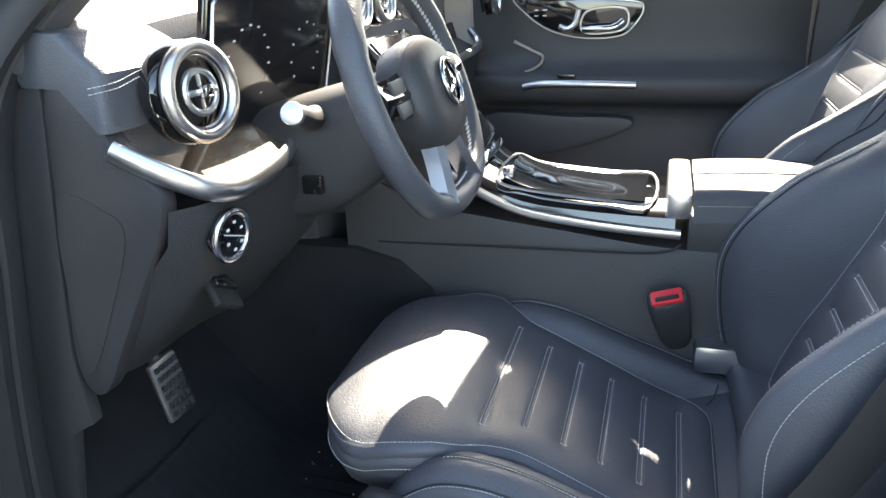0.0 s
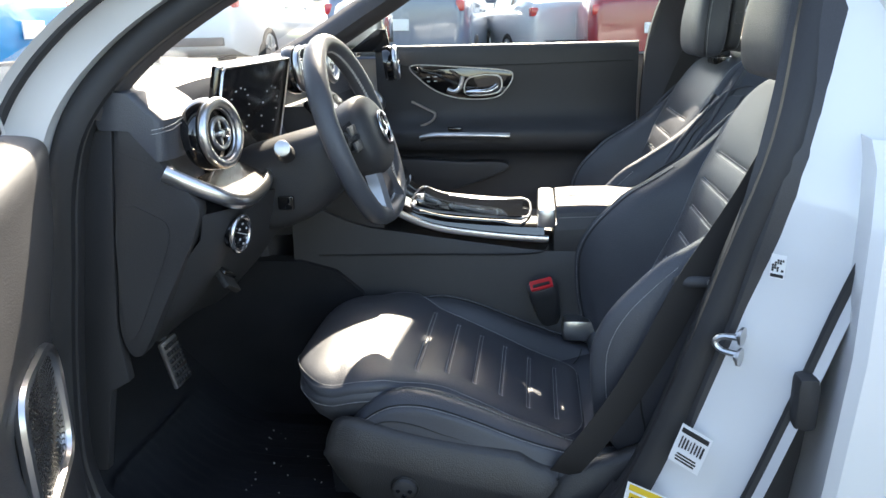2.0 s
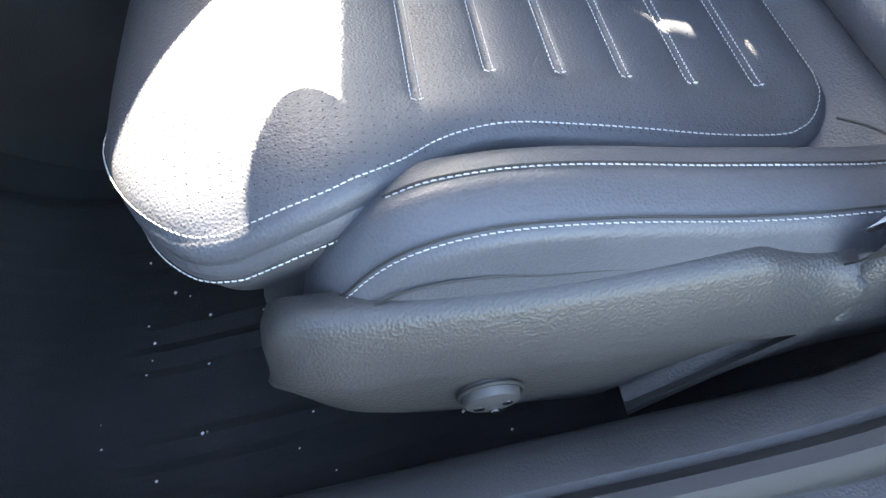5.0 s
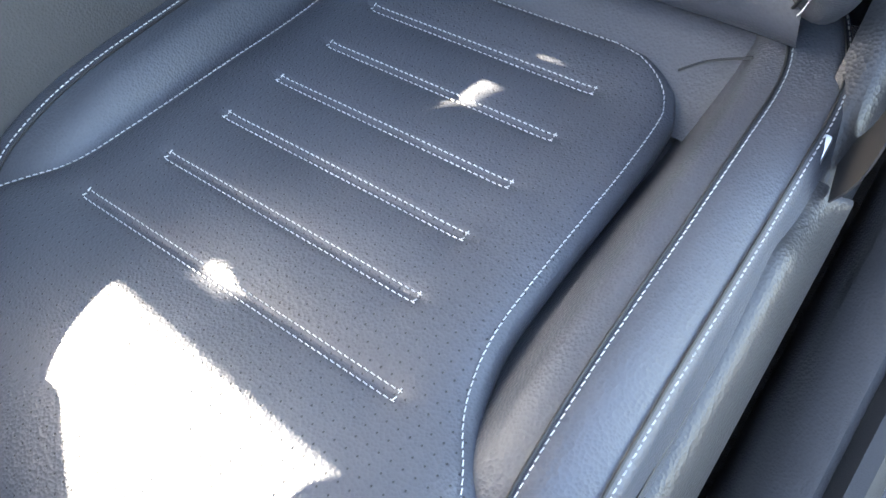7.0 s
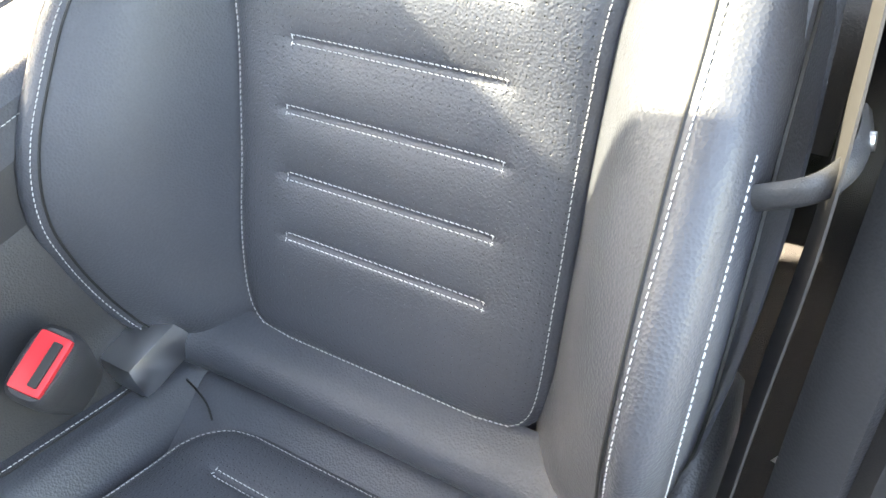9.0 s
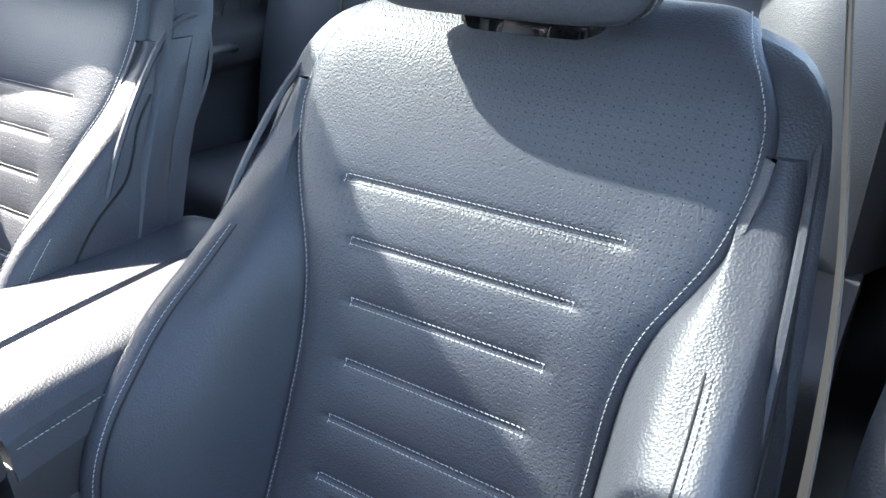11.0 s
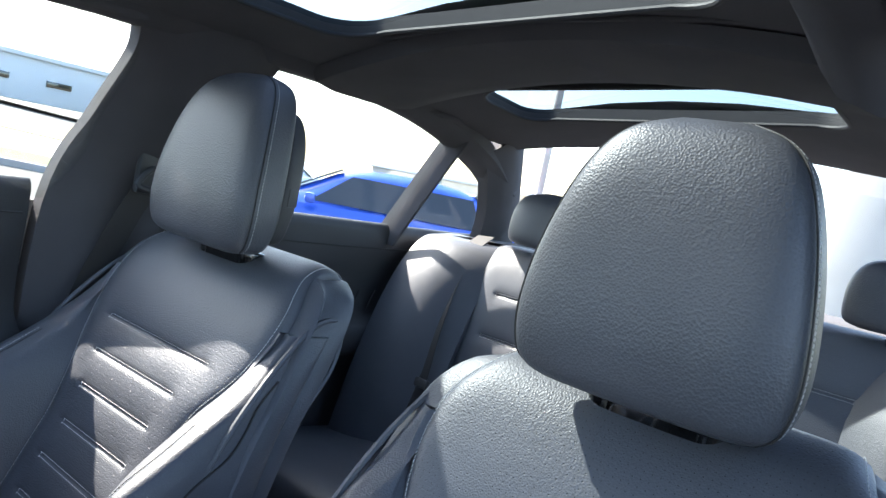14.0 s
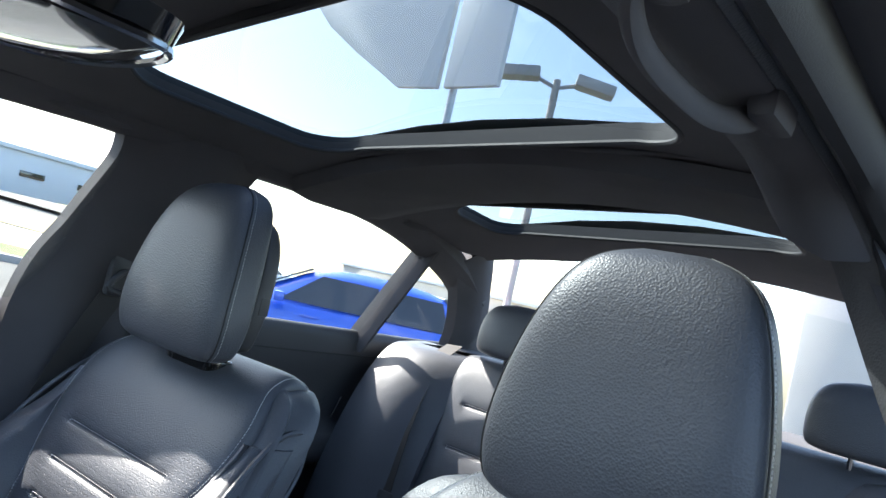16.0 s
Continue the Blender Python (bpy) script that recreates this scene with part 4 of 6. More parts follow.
# far mirror outside and its triangle
mir = empty("door_mirror")
tagged(mir, "door mirror with a pale housing outside the window", "door mirror")
loft("housing", headrest_rings([(1.09, 0.06, 0.05, 0.70), (1.11, 0.11, 0.075, 0.70), (1.17, 0.125, 0.085, 0.70), (1.23, 0.115, 0.075, 0.70), (1.25, 0.06, 0.04, 0.70)], 24, 3), M_PAINT, mir)
box("mirror_glass", 0.19, 0.006, 0.115, (0, 0.612, 1.165), M_CHROME, mir, "mirror glass", 0.002)
box("foot", 0.08, 0.05, 0.03, (-0.10, 0.72, 1.08), M_GLOSS, mir, "", 0.008)
for ob in mir.children:
    ob.location.x = 0.90
tri = plate("mirror_triangle", [(0.672, 0.56, 1.085), (0.672, 0.70, 1.085), (0.655, 0.60, 1.155), (0.652, 0.57, 1.155)], 0.012, M_GLOSS, None, "", 0.003)
tagged(tri, "gloss black triangle trim with silver edge at the mirror", "trim", kind="structure")

# near side upper pillars inside
rings = []
near = empty("near_side_frame")
tagged(near, "black cloth trim of the driver's roof rail and pillars", "car pillars")
lp = spline([(-side_x(z), y, z) for y, z in LOOP], 5, True)
spans = {"centre_pillar_trim": [p for p in lp if p.z > 1.04 and p.y < -0.19 and p.z < 1.34],
         "roof_rail_trim": [p for p in lp if p.z >= 1.33 and p.y < 0.40],
         "windscreen_pillar_trim": [p for p in lp if p.z > 1.04 and p.y > 0.36]}
for nm, chain in spans.items():
    slim = 0.35 if nm == "centre_pillar_trim" else 1.0
    rings = []
    for i, p in enumerate(chain):
        o = Vector((0, p.y - 0.22, (p.z - 0.85) * 1.6)).normalized()
        rings.append([p + Vector((dx, 0, 0)) + o * k for dx, k in ((0.0, 0.008), (0.012 * slim, -0.006), (0.04 * slim, -0.010), (0.075 * slim, 0.008), (0.095 * slim, 0.035), (0.11 * slim, 0.07), (0.04 * slim, 0.10), (0.0, 0.05))])
    loft(nm, rings, M_CLOTH, near)

# roof with two glass openings
GX0, GX1 = -0.34, 0.37
F0, F1, B0, B1 = -0.12, -0.545, -0.90, -1.14


def roof_z(x, y):
    return 1.515 - 0.03 * x - 0.085 * (x / 0.6) ** 2 - 0.05 * max(0, (-0.5 - y)) ** 2 / 0.8 - 0.30 * max(0, y - 0.15) ** 2


def in_glass(x, y):
    def rr(x0, x1, y0, y1, r):
        cx, cy = min(max(x, x0 + r), x1 - r), min(max(y, y0 + r), y1 - r)
        return (x - cx) ** 2 + (y - cy) ** 2 < r * r if (x < x0 + r or x > x1 - r or y < y0 + r or y > y1 - r) else True
    return rr(GX0, GX1, F1, F0, 0.07) or rr(GX0, GX1, B1, B0, 0.06)


def opening(x0, x1, y0, y1, r, n=8):
    pts = []
    for cx, cy, a in ((x1 - r, y1 - r, 0), (x0 + r, y1 - r, 90), (x0 + r, y0 + r, 180), (x1 - r, y0 + r, 270)):
        for k in range(n + 1):
            q = radians(a + 90 * k / n)
            px, py = cx + r * math.cos(q), cy + r * math.sin(q)
            pts.append((px, py + 0.15 * (0.33 - px)))
    return pts


def roof_sheet(name, lift, mat, label, kind):
    """A skin over the cabin with two rounded holes."""
    bm = bmesh.new()
    edges = []
    outer_pts = [(-0.56, 0.34), (-0.4, 0.40), (0, 0.43), (0.35, 0.395), (0.50, 0.365), (0.56, 0.33), (0.58, 0.1), (0.585, -0.5), (0.57, -1.0), (0.52, -1.32), (0.3, -1.38), (0, -1.40), (-0.3, -1.38), (-0.52, -1.32), (-0.57, -1.0), (-0.585, -0.5), (-0.58, 0.1)]
    for pts in (outer_pts, opening(GX0, GX1, F1, F0, 0.09), opening(GX0, GX1, B1, B0, 0.07)):
        vs = [bm.verts.new((x, y, 0)) for x, y in pts]
        edges += [bm.edges.new((vs[i], vs[(i + 1) % len(vs)])) for i in range(len(vs))]
    bmesh.ops.triangle_fill(bm, use_beauty=True, edges=edges)
    for _ in range(2):
        bmesh.ops.subdivide_edges(bm, edges=[e for e in bm.edges if e.calc_length() > 0.09], cuts=1)
    bmesh.ops.triangulate(bm, faces=bm.faces)
    for v in bm.verts:
        v.co.z = roof_z(v.co.x, v.co.y) + lift
    return tagged(part(name, bm, mat, None), label, "ceiling", kind=kind)


roof_sheet("ceiling", -0.035, M_CLOTH, "black cloth headliner with two glass roof openings", "structure")
roof_sheet("roof_skin", -0.010, M_PAINT, "white outer roof skin", "structure")
for nm, y0, y1, r in (("front_roof_glass", F1, F0, 0.09), ("rear_roof_glass", B1, B0, 0.07)):
    o = opening(GX0, GX1, y0, y1, r)
    g = empty(nm)
    tagged(g, "tinted glass roof pane in a black frame", "glass roof", "roof panes")
    cols = [[Vector((x, y, roof_z(x, y) + d)) for x, y in o] for d in (-0.036, -0.028, -0.020, -0.009)]
    loft("opening_wall", cols, M_RUBBER, g, closed=True, caps=False)
    loft("frame", tube_rings([Vector((x, y, roof_z(x, y) - 0.034)) for x, y in o], 0.004, 8, True), M_RUBBER, g, "black rubber frame", loop=True)
    rows = []
    for y in np.linspace(y0 - 0.03, y1 + 0.03, 9):
        rows.append([Vector((x, y + 0.12 * (0.33 - x), roof_z(x, y) - 0.018)) for x in np.linspace(GX0 - 0.03, GX1 + 0.03, 11)])
    pane = loft("pane", rows, M_ROOFGLASS, g, "tinted pane", closed=False)
# crossbeam between the panes
rings = []
for x in np.linspace(-0.52, 0.52, 15):
    z = roof_z(x, -0.72)
    rings.append([Vector((x, y + 0.12 * (0.33 - x), z + dz)) for y, dz in ((-0.575, -0.035), (-0.59, -0.058), (-0.64, -0.066), (-0.80, -0.066), (-0.865, -0.055), (-0.885, -0.035), (-0.72, -0.02))])
tagged(loft("roof_crossbeam", rings, M_CLOTH), "black cloth crossbeam between the roof panes", "roof beam", kind="structure")
tagged(tube("roof_blind_rod", [(-0.33, -0.480, 1.468), (0, -0.520, 1.472), (0.31, -0.557, 1.448)], 0.004, M_CLOTH), "black roller blind edge under the roof", "roller blind")


def grab_handle(at, turn, label):
    h = empty("grab_handle", at)
    tagged(h, label, "grab handle", "grab handles")
    tube("bar", [(0, 0.10, 0.012), (-0.010, 0.085, 0.000), (-0.018, 0.05, -0.008), (-0.020, 0, -0.010), (-0.018, -0.05, -0.008), (-0.010, -0.085, 0.000), (0, -0.10, 0.012)], 0.0085, M_CLOTH, h, n=10, flat=0.7)
    for s in (-1, 1):
        box("mount", 0.02, 0.05, 0.024, (0.004, s * 0.095, 0.010), M_CLOTH, h, "", 0.008)
    h.rotation_euler = turn
    return h


grab_handle((0.525, -1.03, 1.398), (radians(-5), 0, radians(3)), "black folding grab handle over the rear door")
grab_handle((0.535, -0.19, 1.402), (0, 0, 0), "black folding grab handle over the passenger door")
grab_handle((-0.505, 0.0, 1.388), (0, 0, radians(180)), "black folding grab handle over the driver's door")
grab_handle((-0.525, -0.62, 1.39), (0, 0, radians(180)), "black folding grab handle behind the driver's door")
# overhead console with its mirror-like strip
oc = empty("overhead_console")
tagged(oc, "gloss black overhead console with chrome lamp edge", "roof console")
rings = []
for y, w, d in ((0.38, 0.10, 0.02), (0.34, 0.125, 0.035), (0.22, 0.125, 0.040), (0.12, 0.11, 0.030), (0.09, 0.08, 0.015)):
    z = 1.405
    rings.append([Vector((x, y - 0.05, z - dz)) for x, dz in ((-w, 0), (-w * 0.9, d * 0.8), (0, d), (w * 0.9, d * 0.8), (w, 0))])
loft("body", smooth_rings(rings, 4), M_GLOSS, oc, closed=False)
tube("edge", [(-0.12, 0.28, 1.38), (-0.118, 0.15, 1.378), (-0.10, 0.06, 1.380), (0, 0.035, 1.380), (0.10, 0.06, 1.380), (0.118, 0.15, 1.378), (0.12, 0.28, 1.38)], 0.004, M_CHROME, oc, n=6)

# windscreen and its header
tagged(tube("windscreen_header", [(-0.52, 0.34, 1.385), (-0.3, 0.405, 1.402), (0, 0.43, 1.41), (0.32, 0.385, 1.408), (0.47, 0.372, 1.398), (0.56, 0.362, 1.365)], 0.017, M_CLOTH, None), "black trimmed windscreen header", "trim", kind="structure")
rows = []
for t in np.linspace(0, 1, 9):
    y, z = 1.20 - 0.79 * t, 1.05 + 0.37 * t + 0.02 * t * (1 - t)
    w = 0.70 - 0.16 * t
    rows.append([Vector((x * w, y - 0.10 * x * x * (1 - t), z - 0.02 * x * x)) for x in np.linspace(-1, 1, 15)])
ws = loft("windscreen", rows, M_GLASS, None, closed=False)
ws.visible_shadow = False
tagged(ws, "clear windscreen", "window", kind="structure")


# ---- dashboard ----
dash = empty("dashboard")
tagged(dash, "black leather dashboard with silver edge and dark wood ledge", "dashboard")
SECT = [(0.800, 0.640), (0.735, 0.668), (0.670, 0.735), (0.615, 0.805), (0.588, 0.860), (0.580, 0.900)]
rings = []
for x in np.linspace(-0.69, -0.14, 20):
    k = 0.02 * max(0, (x + 0.25) / 0.11) if x > -0.25 else 0
    sag = 0.022 * math.exp(-((x + 0.37) / 0.10) ** 2)
    rings.append([Vector((x, y + k + (0.10 * ((-0.62 - x) / 0.07) ** 2 if x < -0.62 else 0) * (0.3 if z > 0.85 else 0.5), z - sag)) for y, z in SECT])
loft("knee_panel", smooth_rings(rings, 2), M_SOFT, dash, closed=False)
# ledge: satin edge and wood
edge_path = [(-0.705, 0.655, 0.968), (-0.695, 0.625, 0.950), (-0.675, 0.590, 0.928), (-0.645, 0.572, 0.912), (-0.60, 0.568, 0.905), (-0.52, 0.575, 0.905), (-0.47, 0.583, 0.909), (-0.40, 0.60, 0.915), (-0.30, 0.60, 0.915), (-0.15, 0.60, 0.915)]
loft("ledge_edge", tube_rings(spline(edge_path, 5), 0.0125, 10, flat=0.65, up=(0, 0, 1)), M_SATIN, dash, "satin silver ledge edge")
rows = [[Vector(p) + Vector((0.004, 0.008 + d * 0.075, 0.006 + d * 0.03)) for p in spline(edge_path, 5)] for d in np.linspace(0, 1, 5)]
loft("wood_ledge", rows, M_WOOD, dash, "glossy dark open-pore wood", closed=False)
rows = []
for x in np.linspace(-0.70, 0.70, 45):
    c = 0.012 * math.exp(-((x + 0.35) / 0.22) ** 4)
    rows.append([Vector((x, y + 0.02 * (abs(x) / 0.7) ** 4, z + (c if i > 2 else 0))) for i, (y, z) in enumerate(((0.66, 0.93), (0.672, 0.97), (0.675, 1.02), (0.672, 1.055), (0.680, 1.078), (0.71, 1.092), (0.80, 1.095), (0.95, 1.085), (1.10, 1.065), (1.22, 1.045)))])
loft("dash_top", smooth_rings(rows, 1), M_LEATHER, dash, "black leather dash top", closed=False)
# end cap towards the door
x = -0.70
cap = spline([(x, y, z) for y, z in ((0.728, 1.030), (0.700, 1.030), (0.672, 1.000), (0.650, 0.964), (0.610, 0.918), (0.622, 0.870), (0.640, 0.835), (0.690, 0.745), (0.731, 0.672), (0.757, 0.669), (0.768, 0.717), (0.756, 0.82), (0.745, 0.915))], 4, True)
plate("end_cap", cap, 0.03, M_SOFT, dash, "smooth black dash end cover", 0.006)
plate("end_recess", spline([(x - 0.0015, y, z) for y, z in ((0.742, 0.905), (0.68, 0.900), (0.662, 0.87), (0.70, 0.78), (0.742, 0.70), (0.756, 0.72))], 4, True), 0.002, M_SOFT, dash, "", 0.0)
plate("pillar_foot", [(x, y, z) for y, z in ((0.86, 1.02), (0.73, 1.033), (0.747, 0.915), (0.772, 0.717), (0.765, 0.62), (0.80, 0.60), (0.83, 0.45), (0.88, 0.45))], 0.02, M_SOFT, dash, "", 0.004)
loft("upper_corner", smooth_rings([[Vector((xx, y + dy, z)) for y, z in ((0.735, 1.032), (0.690, 1.030), (0.652, 0.985), (0.650, 1.045), (0.690, 1.085), (0.76, 1.09))] for xx, dy in ((-0.705, 0.012), (-0.69, 0.0), (-0.60, -0.004), (-0.54, 0.01))], 3), M_LEATHER, dash, "stitched black leather dash corner")
st_l = spline([(-0.7075, 0.665, 1.026), (-0.69, 0.646, 1.030), (-0.66, 0.643, 1.036), (-0.63, 0.642, 1.04)], 8)
for dz in (0, 0.006):
    stitches("corner_stitching", [[p + Vector((0, -0.002, dz)) for p in st_l]], [[Vector((0, -1, 0.2))] * len(st_l)], dash)


def air_vent(at, axis, label, r=0.050):
    v = empty("air_vent")
    tagged(v, label, "air vent", "round air vents")
    a = Vector(at)
    ax = Vector(axis).normalized()
    ring("outer_barrel", a + ax * -0.010, ax, r * 1.08, r * 0.09, M_GLOSS, v, "gloss black barrel", flat=3.2)
    ring("chrome_ring", a + ax * 0.012, ax, r * 0.98, r * 0.17, M_SATIN, v, "chrome ring", n=48)
    ring("knurled_ring", a + ax * 0.008, ax, r * 0.83, r * 0.07, M_SATIN, v, "", n=48)
    disc("throat", a + ax * -0.012, ax, r * 0.8, 0.01, M_INK, v)
    ring("inner_ring", a + ax * 0.010, ax, r * 0.47, r * 0.09, M_SATIN, v, "satin inner ring")
    up = Vector((0, 0, 1))
    s = up.cross(ax).normalized()
    u = ax.cross(s)
    turn = Matrix((s, ax, u)).transposed().to_4x4()
    box("cross_bar", r * 0.9, 0.010, r * 0.16, a + ax * 0.012, M_SATIN, v, "", 0.003, turn)
    box("vane", r * 0.14, 0.008, r * 0.82, a + ax * 0.008, M_SATIN, v, "", 0.002, turn)
    box("slider", r * 0.34, 0.010, r * 0.28, a + ax * 0.018, M_CHROME, v, "", 0.003, turn)
    return v


air_vent((-0.612, 0.610, 1.013), (-0.18, -1, 0.10), "round chrome air vent in a gloss black barrel beside the display", 0.049)
for x in (-0.105, 0.015, 0.135):
    air_vent((x, 0.625, 1.080), (0, -1, 0.12), "round chrome air vent in the middle of the dashboard", 0.044)
air_vent((0.60, 0.545, 1.055), (0.1, -1, 0.1), "round chrome air vent at the passenger's end", 0.046)

# driver's display
disp = empty("driver_display")
tagged(disp, "large dark instrument display with rounded corners", "display")
T = pose(-0.358, 0.640, 1.016, 12, 0, 0)
part("housing", box_bm(0.357, 0.016, 0.195, (0, 0.010, 0), 0.007, None), M_GLOSS, disp).matrix_basis = T
part("screen", box_bm(0.347, 0.004, 0.185, (0, 0, 0), 0.0018, None), M_SCREEN, disp, "dark glass screen").matrix_basis = T
fr = [Vector((sx * 0.176 + cx, -0.003, sz * 0.095 + cz)) for sx, sz, cx, cz in ((-1, -1, 0.008, 0), (1, -1, -0.008, 0), (1, -1, 0, 0.008), (1, 1, 0, -0.008), (1, 1, -0.008, 0), (-1, 1, 0.008, 0), (-1, 1, 0, -0.008), (-1, -1, 0, 0.008))]
loft("bezel", tube_rings([Vector(p) for p in fr], 0.0024, 6, True), M_SATIN, disp, "thin silver bezel", loop=True).matrix_basis = T
for k in range(13):
    q = radians(225 - 22.5 * k)
    o = part("dial_mark", box_bm(0.006, 0.0006, 0.0022, (-0.085 + 0.055 * math.cos(q), -0.0026, 0.055 * math.sin(q)), 0), M_WHITEMARK, disp)
    o.matrix_basis = T
for k in range(9):
    q = radians(225 - 33 * k)
    o = part("dial_mark", box_bm(0.004, 0.0006, 0.003, (0.085 + 0.045 * math.cos(q), -0.0026, 0.045 * math.sin(q)), 0), M_WHITEMARK, disp)
    o.matrix_basis = T
# centre display, leaning from dash to console
cd = empty("centre_display")
tagged(cd, "upright centre display leaning into the console", "display")
T = pose(0, 0.515, 0.915, -42, 0, 0)
part("housing", box_bm(0.225, 0.018, 0.275, (0, 0.010, 0), 0.007), M_GLOSS, cd).matrix_basis = T
part("screen", box_bm(0.205, 0.004, 0.255, (0, 0, 0), 0.0018), M_SCREEN, cd, "dark glass screen").matrix_basis = T
loft("stack_body", [[Vector((x, y, z)) for y, z in ((0.432, 0.806), (0.47, 0.852), (0.53, 0.918), (0.605, 1.000), (0.74, 1.00), (0.74, 0.70), (0.45, 0.72))] for x in (-0.104, -0.100, 0.100, 0.104)], M_SOFT, cd, "black body under the display")
part("button_bar", box_bm(0.15, 0.006, 0.014, (0, -0.004, -0.150), 0.002), M_CHROME, cd, "chrome button bar").matrix_basis = T

# box and sheet added inside the dash to keep stray sun off the footwell
box("core_light_block", 0.24, 0.50, 0.60, (0, 0.97, 0.71), M_CLOTH, dash, "", 0.04)
box("underside_light_block", 0.50, 0.36, 0.02, (-0.40, 0.99, 0.665), M_HARD, dash, "", 0.004)
# passenger side lower dash
rows = []
for x in np.linspace(0.13, 0.69, 16):
    rows.append([Vector((x, y, z)) for y, z in ((0.86, 0.62), (0.75, 0.66), (0.66, 0.74), (0.61, 0.84), (0.60, 0.90), (0.612, 0.915), (0.66, 0.94), (0.672, 0.98))])
loft("glovebox_panel", rows, M_SOFT, dash, "black glovebox panel", closed=False)
tube("far_ledge_edge", [(0.12, 0.60, 0.915), (0.4, 0.59, 0.915), (0.62, 0.585, 0.925), (0.68, 0.62, 0.96)], 0.010, M_SATIN, dash, "silver edge")

# light switch, parking brake, release
ls = empty("light_switch")
tagged(ls, "round light switch with a chrome ring and printed marks", "light switch")
AX = Vector((-0.12, -0.90, -0.10)).normalized()
disc("knob", (-0.628, 0.577, 0.854), AX, 0.026, 0.016, M_GLOSS, ls, "", dome=0.001)
ring("chrome_ring", (-0.628, 0.578, 0.854), AX, 0.0285, 0.0045, M_CHROME, ls, "chrome ring")
for k in range(6):
    q = radians(60 * k + 20)
    box("mark", 0.005, 0.0012, 0.003, Vector((-0.628, 0.574, 0.854)) + Vector((0.016 * math.cos(q), 0, 0.016 * math.sin(q))), M_WHITEMARK, ls, "", 0)
box("divider", 0.044, 0.0012, 0.0014, (-0.628, 0.574, 0.854), M_WHITEMARK, ls, "", 0, pose(0, 0, 0, 0, 20))
pb = empty("brake_lever")
tagged(pb, "black and chrome parking brake switch under the dashboard", "brake switch")
TB = pose(-0.592, 0.628, 0.765, -38, 28, 0)
part("recess", box_bm(0.058, 0.012, 0.050, (0, 0, 0), 0.008), M_INK, pb).matrix_basis = TB
part("lever", box_bm(0.050, 0.014, 0.014, (0, -0.005, 0.006), 0.004), M_GLOSS, pb, "gloss black lever").matrix_basis = TB

# ---- steering wheel ----
WC, TILT = Vector((-0.358, 0.435, 0.975)), 20
wheel = empty("steering_wheel")
tagged(wheel, "black leather steering wheel with silver lower spoke and pale seam", "steering wheel")
TW = Matrix.Translation(WC) @ pose(0, 0, 0, -TILT, 0, 0)


def wpart(ob):
    ob.matrix_basis = TW
    return ob


def rim_pt(q, r=0.176):
    x, z = r * math.cos(q), r * math.sin(q)
    if z < -0.135:
        z = -0.135 + (z + 0.135) * 0.55
    return Vector((x, 0, z))


rp = [rim_pt(2 * math.pi * k / 72) for k in range(72)]
rr = []
for k in range(72):
    q = 360 * k / 72
    rr.append(0.0185 if 20 < q < 70 or 110 < q < 160 else 0.0170)
rrings = []
for i, p in enumerate(rp):
    d = p.normalized()
    rrings.append([p + d * (rr[i] * math.cos(a)) + Vector((0, 1, 0)) * (rr[i] * 1.12 * math.sin(a)) for a in (2 * math.pi * j / 14 for j in range(14))])
wpart(loft("rim", rrings, M_PERF, wheel, "black leather rim", loop=True))
inner = [p - p.normalized() * 0.0172 + Vector((0, -0.004, 0)) for p in rp]
st_o = stitches("rim_stitching", [inner + [inner[0]]], [[-p.normalized() for p in rp] + [-rp[0].normalized()]], wheel, 0.006, 0.0012, 0.005, 0.0012)
wpart(st_o)
hub = []
for y, r, sq in ((0.02, 0.085, 0.82), (-0.012, 0.090, 0.84), (-0.030, 0.084, 0.82), (-0.042, 0.062, 0.80), (-0.046, 0.02, 0.8)):
    hub.append([Vector((r * math.copysign(abs(math.cos(q)) ** 0.85, math.cos(q)), y, r * sq * math.copysign(abs(math.sin(q)) ** 0.85, math.sin(q)) - 0.008)) for q in (2 * math.pi * k / 40 for k in range(40))])
wpart(loft("airbag_cover", smooth_rings(hub, 3), M_SOFT, wheel, "black airbag cover"))
wpart(disc("emblem_disc", (0, -0.047, -0.005), (0, -1, 0), 0.030, 0.006, M_GLOSS, wheel))
wpart(ring("emblem_ring", (0, -0.049, -0.005), (0, -1, 0), 0.030, 0.0035, M_CHROME, wheel, "chrome ring"))
for k in range(3):
    a = radians(90 + 120 * k)
    wpart(loft("emblem_bar", [[Vector((0.006 * math.cos(a + 1.57 * j) , -0.050 - (0.003 if j % 2 else 0), -0.005 + 0.006 * math.sin(a + 1.57 * j))) for j in range(4)],
                              [Vector((0.028 * math.cos(a) + 0.0008 * math.cos(a + 1.57 * j), -0.050, -0.005 + 0.028 * math.sin(a) + 0.0008 * math.sin(a + 1.57 * j))) for j in range(4)]], M_CHROME, wheel, "plain chrome bar"))
